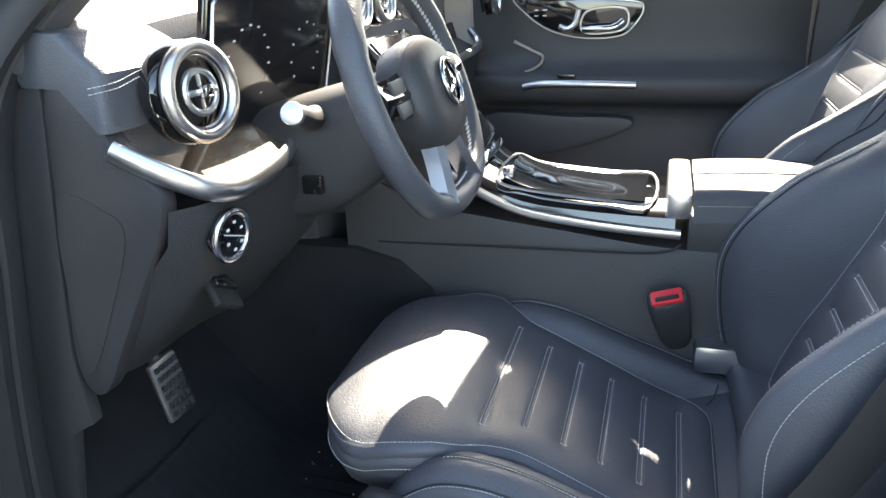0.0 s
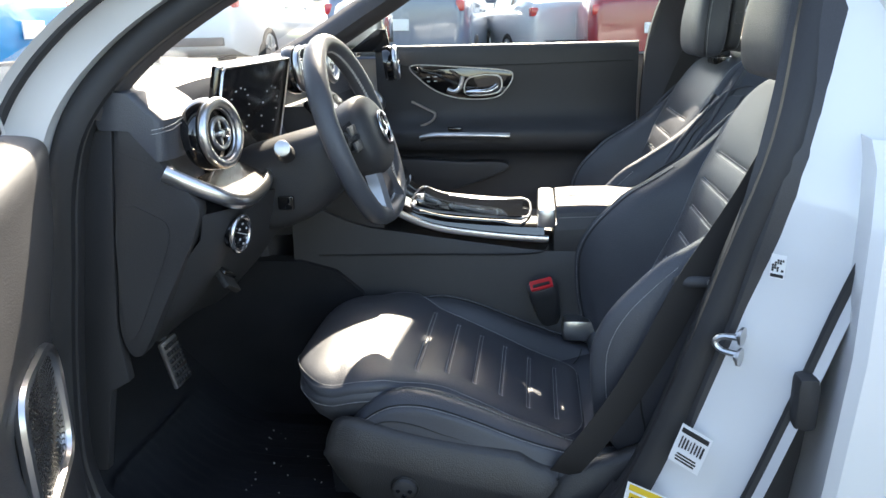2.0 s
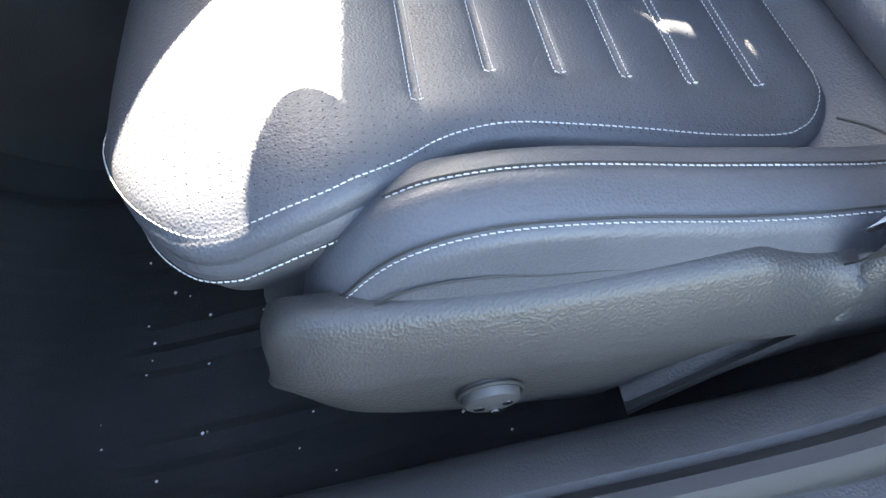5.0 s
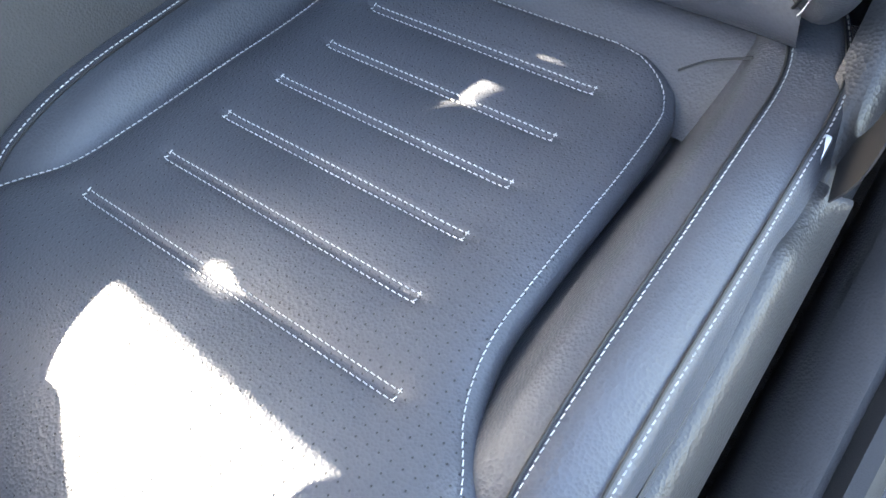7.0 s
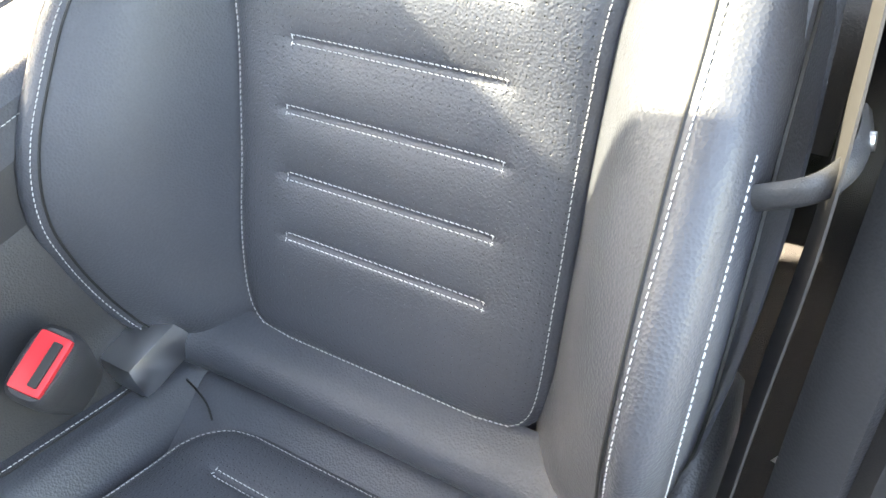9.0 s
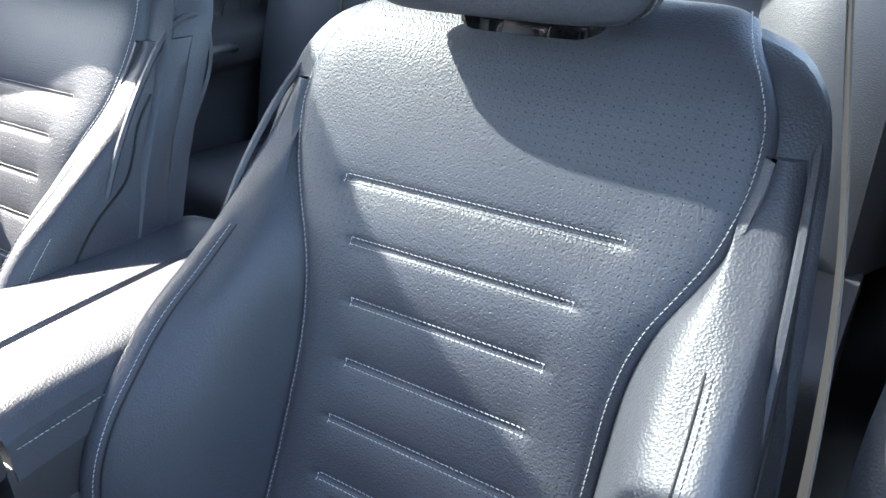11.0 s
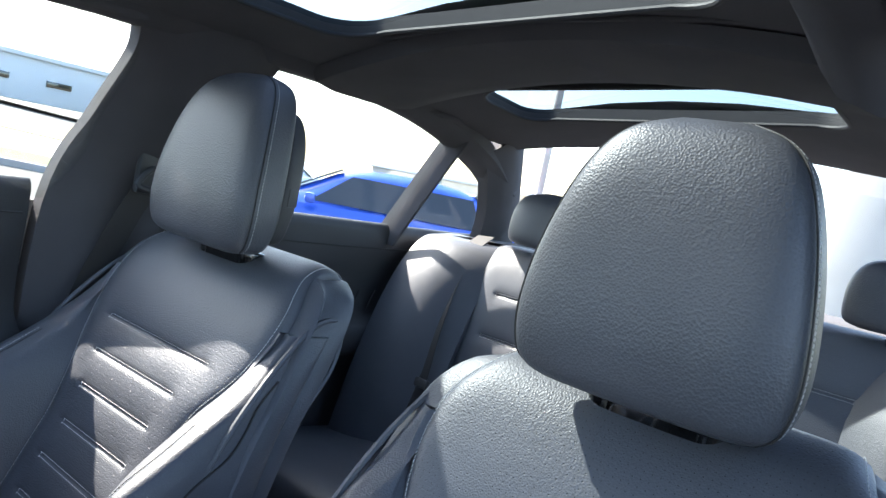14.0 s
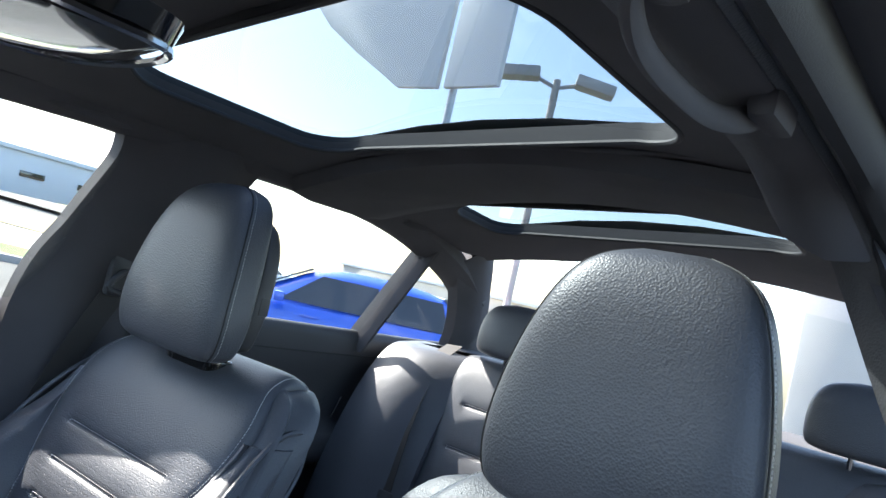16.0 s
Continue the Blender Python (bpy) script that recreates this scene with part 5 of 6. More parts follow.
for s in (-1, 1):
    wpart(loft("spoke", smooth_rings([[Vector((s * x, y0, z0 + dz)) for y0, dz in ((-0.012, -h), (-0.022, 0), (-0.012, h), (0.012, h), (0.014, -h))] for x, z0, h in ((0.075, 0.002, 0.030), (0.11, 0.004, 0.026), (0.145, 0.006, 0.024), (0.168, 0.008, 0.026))], 3), M_GLOSS, wheel, "gloss black spoke"))
    for k, z in enumerate((0.016, -0.012)):
        wpart(box("switch", 0.045, 0.005, 0.018, (s * 0.118, -0.020, z), M_HARD, wheel, "", 0.003))
    wpart(loft("lower_spoke", smooth_rings([[Vector((s * x + dx, y0, z)) for dx, y0 in ((-0.011, -0.012), (0.0, -0.020), (0.011, -0.012), (0.009, 0.010), (-0.009, 0.010))] for x, z in ((0.035, -0.065), (0.045, -0.10), (0.06, -0.135), (0.066, -0.152))], 3), M_SATIN, wheel, "satin silver lower spoke"))
    wpart(loft("shift_paddle", smooth_rings([[Vector((s * x, y0, z)) for x, y0 in ((0.098, 0.030), (0.125, 0.026), (0.127, 0.031), (0.098, 0.036))] for z in (-0.055, -0.02, 0.02, 0.05)], 3), M_SATIN, wheel, "satin shift paddle"))
# column, stalk
col = empty("steering_column")
tagged(col, "black steering column cover with adjuster switch", "steering column")
rings = []
for d, w, h, zz in ((0.035, 0.060, 0.050, -0.010), (0.06, 0.075, 0.062, -0.020), (0.12, 0.085, 0.078, -0.030), (0.20, 0.085, 0.085, -0.030), (0.26, 0.08, 0.08, -0.02)):
    rings.append([TW @ Vector((w * math.copysign(abs(math.cos(q)) ** 0.6, math.cos(q)), d, zz + h * math.copysign(abs(math.sin(q)) ** 0.6, math.sin(q)))) for q in (2 * math.pi * k / 32 for k in range(32))])
loft("cover", smooth_rings(rings, 3), M_SOFT, col)
box("adjuster", 0.012, 0.030, 0.026, (-0.446, 0.560, 0.862), M_GLOSS, col, "gloss black adjuster switch", 0.004)
stalk = empty("control_stalk")
tagged(stalk, "black control stalk with a silver end", "control stalk")
tube("lever", [(-0.435, 0.555, 0.950), (-0.475, 0.545, 0.957), (-0.53, 0.528, 0.973), (-0.556, 0.522, 0.979)], [0.017, 0.016, 0.016, 0.016, 0.0155, 0.015, 0.0145, 0.014, 0.0135, 0.013, 0.0125, 0.012, 0.012, 0.0125, 0.013, 0.013], M_SOFT, stalk, n=14)
disc("end_cap", (-0.566, 0.518, 0.982), (-1, -0.35, 0.28), 0.0135, 0.014, M_STEEL, stalk, "satin silver end", dome=0.002)

# pedals
br = empty("brake_pedal")
tagged(br, "steel brake pedal with black rubber studs", "pedal")
TP = pose(-0.555, 0.760, 0.590, -14, 0, 0)
part("pad", box_bm(0.056, 0.010, 0.090, (0, 0, 0), 0.006), M_STEEL, br, "brushed steel pad").matrix_basis = TP
for i in range(5):
    for j in range(6):
        part("stud", box_bm(0.008, 0.005, 0.008, (-0.020 + 0.010 * i, -0.006, -0.034 + 0.0136 * j), 0.002), M_RUBBER, br).matrix_basis = TP
tube("arm", [(-0.555, 0.770, 0.62), (-0.555, 0.85, 0.71), (-0.565, 0.92, 0.80)], 0.010, M_HARD, br)
# ---- centre console ----
con = empty("centre_console")
tagged(con, "centre console with gloss black tray, chrome lines and leather armrest", "console")
rings = []
for y, top in ((0.66, 0.80), (0.52, 0.735), (0.40, 0.715), (0.25, 0.695), (0.08, 0.675), (-0.10, 0.675), (-0.34, 0.675)):
    rings.append([Vector((x, y, z)) for x, z in ((-0.150, 0.26), (-0.140, 0.45), (-0.128, top - 0.03), (-0.118, top), (0.118, top), (0.128, top - 0.03), (0.140, 0.45), (0.150, 0.26))])
loft("side_body", smooth_rings(rings, 3), M_SOFT, con)
outline = ((1.15, 0.26), (0.44, 0.26), (0.45, 0.40), (0.465, 0.50), (0.50, 0.58), (0.56, 0.63), (0.64, 0.652), (1.15, 0.655))
for s in (-1, 1):
    loft("side_carpet", [[Vector((s * x, y, z)) for y, z in outline] for x in (0.10, 0.147, 0.150)], M_CARPET, con, "black carpet beside the footwell", smooth=False)
for s in (-1, 1):
    loft("chrome_line", tube_rings(spline([(s * 0.128, 0.46, 0.795), (s * 0.129, 0.40, 0.758), (s * 0.130, 0.33, 0.732), (s * 0.130, 0.24, 0.718), (s * 0.129, 0.15, 0.709), (s * 0.127, 0.076, 0.704)], 6), 0.0085, 8, flat=0.7, up=(0, 0, 1)), M_SATIN, con, "satin chrome line")
    tube("seam_line", [(s * 0.131, 0.60, 0.662), (s * 0.134, 0.35, 0.668), (s * 0.134, 0.12, 0.672), (s * 0.131, 0.075, 0.69)], 0.002, M_INK, con, n=5)
rows = []
for y, z in ((0.46, 0.822), (0.40, 0.779), (0.33, 0.753), (0.24, 0.743), (0.15, 0.738), (0.085, 0.736)):
    rows.append([Vector((x, y, z - d)) for x, d in ((-0.124, 0.03), (-0.118, 0.008), (-0.10, 0), (0.10, 0), (0.118, 0.008), (0.124, 0.03))])
loft("gloss_tray", smooth_rings(rows, 4), M_GLOSS, con, "gloss black tray", closed=False)
loft("tray_rim", tube_rings(spline([(x, y, z) for x, y, z in ((-0.09, 0.385, 0.776), (-0.092, 0.33, 0.759), (-0.092, 0.20, 0.747), (-0.088, 0.125, 0.744), (0.088, 0.125, 0.744), (0.092, 0.20, 0.747), (0.092, 0.33, 0.759), (0.09, 0.385, 0.776))], 4, True), 0.003, 6, True), M_SATIN, con, "", loop=True)
rows = []
for y, z in ((0.375, 0.778), (0.33, 0.7595), (0.24, 0.7485), (0.18, 0.7455), (0.135, 0.7435)):
    rows.append([Vector((x, y, z + d)) for x, d in ((-0.086, -0.004), (-0.082, 0.001), (-0.03, 0.003), (0.03, 0.003), (0.082, 0.001), (0.086, -0.004))])
loft("tray_lid", smooth_rings(rows, 4), M_GLOSS, con, "gloss black tray lid", closed=False)
box("phone_rest", 0.03, 0.02, 0.02, (-0.06, 0.37, 0.784), M_CHROME, con, "chrome tray catch", 0.005)
box("armrest_front", 0.235, 0.040, 0.045, (0, 0.080, 0.748), M_SATIN, con, "satin silver armrest front", 0.010)
for s in (-1, 1):
    rings = []
    for y, z in ((0.058, 0.772), (0.0, 0.776), (-0.14, 0.777), (-0.27, 0.774), (-0.33, 0.762), (-0.345, 0.74)):
        rings.append([Vector((s * x, y, zz)) for x, zz in ((0.0015, z - 0.045), (0.0015, z - 0.006), (0.006, z), (0.06, z + 0.003), (0.105, z - 0.001), (0.118, z - 0.012), (0.121, z - 0.05))])
    loft("armrest_lid", smooth_rings(rings, 3), M_LEATHER, con, "black leather armrest lid", closed=True)
    ln = spline([(s * 0.1205, 0.05, 0.752), (s * 0.1225, -0.1, 0.756), (s * 0.1225, -0.32, 0.748)], 10)
    stitches("armrest_stitching", [ln], [[Vector((s, 0, 0.2))] * len(ln)], con)
box("armrest_box", 0.236, 0.41, 0.07, (0, -0.14, 0.70), M_HARD, con, "", 0.006)

# ---- rear bench ----
bench = empty("rear_bench")
tagged(bench, "black leather rear bench with stitched lines and headrests", "rear seat")
rings = []
for y, top in ((-1.12, 0.60), (-1.0, 0.605), (-0.80, 0.625), (-0.66, 0.63), (-0.61, 0.60), (-0.60, 0.52)):
    rings.append([Vector((x, y, z)) for x, z in ((-0.66, 0.42), (-0.66, top - 0.02), (-0.5, top), (-0.2, top - 0.012), (0, top + 0.01), (0.2, top - 0.012), (0.5, top), (0.66, top - 0.02), (0.66, 0.42))])
loft("bench_cushion", smooth_rings(rings, 4), M_LEATHER, bench)
for xa, xb in ((-0.62, -0.135), (-0.13, 0.13), (0.135, 0.44)):
    p = Panel([(-1.02, 0.62), (-1.05, 0.70), (-1.08, 0.80), (-1.11, 0.90), (-1.14, 1.00), (-1.17, 1.075), (-1.20, 1.11), (-1.25, 1.115), (-1.29, 1.09)], [(i, (xb - xa) / 2 - 0.008) for i in range(9)], -1, [(2, 0.16 if xb - xa > 0.4 else 0.08), (3, 0.16 if xb - xa > 0.4 else 0.08), (4, 0.17 if xb - xa > 0.4 else 0.08)])
    o = p.build("backrest", M_LEATHER, bench)
    o.location.x = (xa + xb) / 2
    s_ = p.seams("backrest_stitching", bench)
    s_.location.x = (xa + xb) / 2
for x in (-0.475, 0.0, 0.27):
    w = 0.7 if x == 0 else 1.0
    h = empty("headrest")
    h.parent = bench
    lv = [(1.125, 0.09 * w, 0.025, -1.19), (1.135, 0.118 * w, 0.042, -1.19), (1.17, 0.125 * w, 0.048, -1.195), (1.215, 0.120 * w, 0.046, -1.20), (1.245, 0.098 * w, 0.038, -1.205), (1.258, 0.05 * w, 0.02, -1.205)]
    if x == 0:
        lv = [(z - 0.05, a, b, c - 0.01) for z, a, b, c in lv]
    loft("headrest_pad", headrest_rings(lv, 28), M_LEATHER, h)
    for dx in (-0.04, 0.04):
        tube("post", [(dx, -1.195, 1.06), (dx, -1.195, 1.16)], 0.006, M_CHROME, h)
    h.location.x = x
side_b = []
for s in (-1, 1):
    rings = []
    for z, y in ((0.58, -0.98), (0.75, -1.02), (0.9, -1.07), (1.02, -1.13), (1.09, -1.20), (1.10, -1.28)):
        rings.append([Vector((s * x, y + d, z)) for x, d in ((0.41, -0.03), (0.47, 0.025), (0.55, 0.055), (0.635, 0.045), (0.70, -0.10), (0.41, -0.12))])
    loft("side_bolster", smooth_rings(rings, 4), M_LEATHER, bench)
tagged(box("parcel_shelf", 1.30, 0.52, 0.03, (0, -1.52, 1.085), M_CLOTH, None, "", 0.01), "black cloth parcel shelf under the rear window", "shelf", kind="structure")
tagged(box("bulkhead", 1.40, 0.04, 0.75, (0, -1.36, 0.72), M_HARD, None, "", 0.0), "black bulkhead behind the rear bench", "wall", kind="structure")
rows = []
for t in np.linspace(0, 1, 7):
    rows.append([Vector((x * (0.66 - 0.14 * t), -1.86 + 0.46 * t, 1.09 + 0.30 * t - 0.03 * x * x)) for x in np.linspace(-1, 1, 11)])
rw = loft("rear_window", rows, M_GLASS, None, closed=False)
rw.visible_shadow = False
tagged(rw, "clear rear window", "window", kind="structure")
# near side rear: inner skin with quarter trim
nr = []
for z, x in ((0.30, -0.74), (0.6, -0.73), (1.0, -0.715), (1.06, -0.70)):
    nr.append([Vector((x, y, z)) for y in np.linspace(-0.36, -1.7, 12)])
tagged(loft("near_rear_door_panel", nr, M_SOFT, None, closed=False), "black inner panel of the closed rear door", "door panel", kind="structure")
cp = []
for y, z, d in ((-1.30, 1.42, 0.06), (-1.45, 1.28, 0.09), (-1.60, 1.12, 0.12), (-1.66, 1.0, 0.14)):
    cp.append([Vector((-side_x(z) + 0.03, y + d, z)), Vector((-side_x(z) + 0.06, y, z)), Vector((-side_x(z) + 0.03, y - d, z)), Vector((-side_x(z) - 0.02, y - d, z)), Vector((-side_x(z) - 0.02, y + d, z))])
tagged(loft("near_c_pillar", smooth_rings(cp, 3), M_CLOTH, None), "black trimmed rear pillar on the driver's side", "pillar", kind="structure")
bp = []
for z, y in ((0.42, -0.16), (0.60, -0.18), (0.80, -0.235), (1.0, -0.28), (1.2, -0.335), (1.42, -0.385)):
    xx = -side_x(z)
    bp.append([Vector((xx + 0.004, y + 0.10, z)), Vector((xx + 0.018, y + 0.07, z)), Vector((xx + 0.022, y - 0.05, z)), Vector((xx + 0.01, y - 0.09, z)), Vector((xx - 0.03, y - 0.09, z)), Vector((xx - 0.03, y + 0.07, z))])
tagged(loft("near_b_pillar", smooth_rings(bp, 4), M_SOFT, None), "black trimmed centre pillar on the driver's side", "pillar", kind="structure")

# ---- seat belts ----
def belt(name, pts, label, w=0.024, up=(0, 1, 0)):
    path = spline(pts, 8)
    rings = []
    for i, p in enumerate(path):
        t = (path[min(i + 1, len(path) - 1)] - path[max(i - 1, 0)]).normalized()
        s = Vector(up) - t * t.dot(Vector(up))
        s.normalize()
        n = t.cross(s)
        rings.append([p + s * w + n * 0.0007, p - s * w + n * 0.0007, p - s * w - n * 0.0007, p + s * w - n * 0.0007])
    ob = loft(name, rings, M_WEB)
    return tagged(ob, label, "seat belt", "seat belts")


belt("seat_belt", [(-0.575, -0.375, 1.34), (-0.625, -0.285, 1.10), (-0.662, -0.205, 0.94), (-0.676, -0.122, 0.797), (-0.674, -0.068, 0.672), (-0.672, -0.012, 0.567), (-0.668, 0.040, 0.488), (-0.655, 0.056, 0.455)], "black seat belt webbing hanging beside the driver's seat", 0.024, (-0.15, 1, 0.25))
bg = empty("belt_guide", (-0.660, -0.125, 0.795))
tagged(bg, "black belt guide hook on the seat's outer wing", "belt guide")
tube("hook", [(0.016, 0.022, -0.010), (-0.008, 0.020, 0.002), (-0.020, 0.004, 0.006), (-0.023, -0.020, 0.006), (-0.020, -0.045, 0.002)], 0.0085, M_HARD, bg, n=10, flat=0.5)
disc("rivet", (-0.0285, -0.02, 0.007), (-1, 0, 0.2), 0.005, 0.003, M_STEEL, bg, n=12)
belt("seat_belt", [(0.615, -0.385, 1.30), (0.635, -0.375, 1.14), (0.648, -0.345, 1.05), (0.650, -0.290, 0.90), (0.645, -0.24, 0.70), (0.64, -0.20, 0.45)], "black seat belt webbing on the passenger's pillar")
pa = empty("belt_anchor", (0.618, -0.368, 1.145))
tagged(pa, "black belt anchor on the passenger's pillar", "belt anchor")
box("plate", 0.02, 0.05, 0.075, (0.01, 0, 0), M_HARD, pa, "", 0.008)
tube("loop", [(-0.012, 0.03, -0.02), (-0.016, 0.0, -0.028), (-0.012, -0.03, -0.02), (-0.006, 0.0, 0.01)], 0.006, M_HARD, pa, loop=True)
belt("seat_belt", [(0.515, -1.26, 1.12), (0.490, -1.15, 1.065), (0.470, -1.07, 0.93), (0.450, -1.02, 0.77), (0.435, -0.98, 0.64)], "black rear seat belt over the bench's outer bolster", 0.023, (1, 0, 0))
tg = empty("belt_tongue", (0.450, -1.018, 0.765))
tagged(tg, "black belt tongue with a steel blade", "belt tongue")
box("grip", 0.06, 0.012, 0.022, (0, 0, 0), M_HARD, tg, "", 0.004, pose(0, 0, 0, 15))
box("blade", 0.026, 0.003, 0.03, (0, 0.004, -0.022), M_STEEL, tg, "steel blade", 0.001, pose(0, 0, 0, 15))

# ---- open driver's door ----
door = empty("driver_door")
tagged(door, "open white driver's door with black inner panel and silver speaker", "car door")
# built in its own frame: x along the door from the hinge edge, y towards the cabin, z up
rings = []
for z, d, a in ((0.40, 0.01, 0.02), (0.52, 0.035, 0.0), (0.62, 0.040, 0.0), (0.72, 0.035, 0.0), (0.80, 0.030, -0.004), (0.88, 0.045, -0.01), (0.94, 0.055, -0.012), (1.00, 0.060, -0.016), (1.035, 0.062, -0.020), (1.050, 0.045, -0.02), (1.055, 0.0, -0.02)):
    rings.append([Vector((x, y, z)) for x, y in ((a, -0.08), (a, d - 0.02), (a + 0.012, d), (0.10, d + 0.01), (0.30, d + 0.015), (0.6, d + 0.015), (0.98, d), (1.0, -0.08))])
loft("inner_panel", smooth_rings(rings, 3), M_SOFT, door, "black grained inner panel", closed=False)
rings = []
for z, o in ((0.32, -0.10), (0.45, -0.135), (0.62, -0.15), (0.80, -0.15), (0.95, -0.13), (1.05, -0.10)):
    rings.append([Vector((x, y, z)) for x, y in ((-0.012, -0.07), (-0.015, o + 0.01), (0.0, o), (0.5, o - 0.01), (1.05, o), (1.05, -0.07))])
loft("outer_skin", rings, M_PAINT, door, "white outer skin", closed=False)
sp = empty("speaker")
sp.parent = door
orect = [Vector((0.215 + 0.095 * math.copysign(abs(math.cos(q)) ** 0.5, math.cos(q)), 0.052, 0.765 + 0.075 * math.copysign(abs(math.sin(q)) ** 0.5, math.sin(q)) + 0.10 * 0.095 * math.cos(q))) for q in (2 * math.pi * k / 48 for k in range(48))]
loft("speaker_rim", tube_rings(orect, 0.007, 8, True), M_SATIN, sp, "satin silver rim", loop=True)
plate("speaker_grille", [tuple(p + Vector((0, -0.006, 0))) for p in orect], 0.004, M_SATIN, sp, "pale perforated speaker grille", 0.0, (0, 1, 0))
hv, hf = [], []
for ir in range(1, 16):
    for k in range(int(8 + ir * 5)):
        q = 2 * math.pi * k / int(8 + ir * 5) + ir * 0.12
        c = Vector((0.215 + 0.0062 * ir * math.cos(q), 0.0512, 0.765 + 0.0062 * ir * math.sin(q)))
        if abs(c.x - 0.215) > 0.084 or abs(c.z - 0.765) > 0.064:
            continue
        rd_ = Vector((math.cos(q), 0, math.sin(q)))
        tn = Vector((-math.sin(q), 0, math.cos(q)))
        n0 = len(hv)
        hv += [c + rd_ * 0.0022 + tn * 0.0009, c + rd_ * 0.0022 - tn * 0.0009, c - rd_ * 0.0022 - tn * 0.0009, c - rd_ * 0.0022 + tn * 0.0009]
        hv += [v + Vector((0, -0.0006, 0)) for v in hv[n0:n0 + 4]]
        hf += [(n0, n0 + 1, n0 + 2, n0 + 3), (n0, n0 + 1, n0 + 5, n0 + 4), (n0 + 1, n0 + 2, n0 + 6, n0 + 5), (n0 + 2, n0 + 3, n0 + 7, n0 + 6), (n0 + 3, n0, n0 + 4, n0 + 7)]
o = link("grille_slots", hv, hf, M_INK, sp, "", False)
o["kind"] = "stuff"
tri2 = plate("tweeter_triangle", [(0.03, 0.03, 1.06), (0.16, 0.03, 1.06), (0.16, 0.02, 1.20), (0.13, 0.02, 1.20)], 0.02, M_GLOSS, door, "gloss black tweeter triangle", 0.004, (0, -1, 0))
for k in range(6):
    box("tweeter_slot", 0.07, 0.003, 0.005, (0.118, 0.032, 1.075 + 0.011 * k), M_SATIN, door, "", 0.001)
door.matrix_world = Matrix.Translation((-0.915, 0.765, 0)) @ Matrix(((-0.906, 0.42, 0, 0), (-0.42, -0.906, 0, 0), (0, 0, 1, 0), (0, 0, 0, 1)))


# ---- outside ----
M_ASPHALT = material("asphalt", (0.05, 0.05, 0.052), 0.9)
grained(M_ASPHALT, (0.055, 0.055, 0.056), 120.0, 0.6, 0.35, 0.6, kind="noise", dist=0.006)
M_GRASS = material("grass", (0.07, 0.13, 0.02), 0.9)
grained(M_GRASS, (0.085, 0.15, 0.025), 40.0, 0.8, 0.4, 0.8, kind="noise", dist=0.03)
M_DRY = material("dry verge", (0.2, 0.16, 0.07), 0.9)
grained(M_DRY, (0.22, 0.17, 0.08), 20.0, 0.6, 0.4, 0.3, kind="noise", dist=0.03)
M_CONC = material("pale concrete", (0.42, 0.41, 0.39), 0.85)
grained(M_CONC, (0.42, 0.41, 0.39), 25.0, 0.3, 0.15, 0.8, kind="noise", dist=0.004)
M_TYRE = material("tyre rubber", (0.02, 0.02, 0.02), 0.8)
M_TAIL = material("red tail lamp", (0.55, 0.02, 0.02), 0.15, coat=1.0)
M_LEAF = material("foliage", (0.07, 0.10, 0.03), 0.8)
grained(M_LEAF, (0.09, 0.11, 0.035), 8.0, 0.3, 0.5, 1.0, kind="noise")
M_BARK = material("bark", (0.12, 0.09, 0.06), 0.9)
grained(M_BARK, (0.12, 0.09, 0.06), 30.0, 0.5, 0.4, 3.0, kind="noise")
M_METALWALL = material("pale metal cladding", (0.55, 0.58, 0.62), 0.5)
grained(M_METALWALL, (0.55, 0.58, 0.62), 3.0, 0.1, 0.08, 0.3, kind="noise")


def gz(x, y):
    """The car park falls gently to the rear and to the near side."""
    return 0.030 * x + 0.060 * y if abs(x) + abs(y) < 4000 else 0


def ground_strip(name, x0, x1, y0, y1, z, mat, label, n=24):
    rows = [[Vector((x0 + (x1 - x0) * i / n, y0 + (y1 - y0) * j / n, z + gz(x0 + (x1 - x0) * i / n, y0 + (y1 - y0) * j / n))) for j in range(n + 1)] for i in range(n + 1)]
    return tagged(loft(name, rows, mat, None, closed=False), label, "ground", kind="structure")


ground_strip("ground", -900, 900, -900, 900, 0.0, M_ASPHALT, "grey asphalt car park reaching to the horizon")
ground_strip("grass_verge", 13.5, 17.0, -60, 60, 0.06, M_GRASS, "green mown grass strip along the road")
ground_strip("road", 17.3, 27, -300, 300, 0.03, M_CONC, "pale concrete road beyond the grass")
ground_strip("far_verge", 27.3, 60, -300, 300, 0.05, M_DRY, "dry yellow verge beyond the road")
ground_strip("grass_rear", -60, 13.4, -40, -22, 0.05, M_GRASS, "green grass at the back of the car park")
k = loft("kerb", [[Vector((x, y, z + gz(x, y))) for x, z in ((13.27, -0.02), (13.27, 0.11), (13.29, 0.13), (13.43, 0.13), (13.43, -0.02))] for y in np.linspace(-60, 60, 30)], M_CONC)
tagged(k, "pale concrete kerb beside the grass", "kerb", kind="structure")


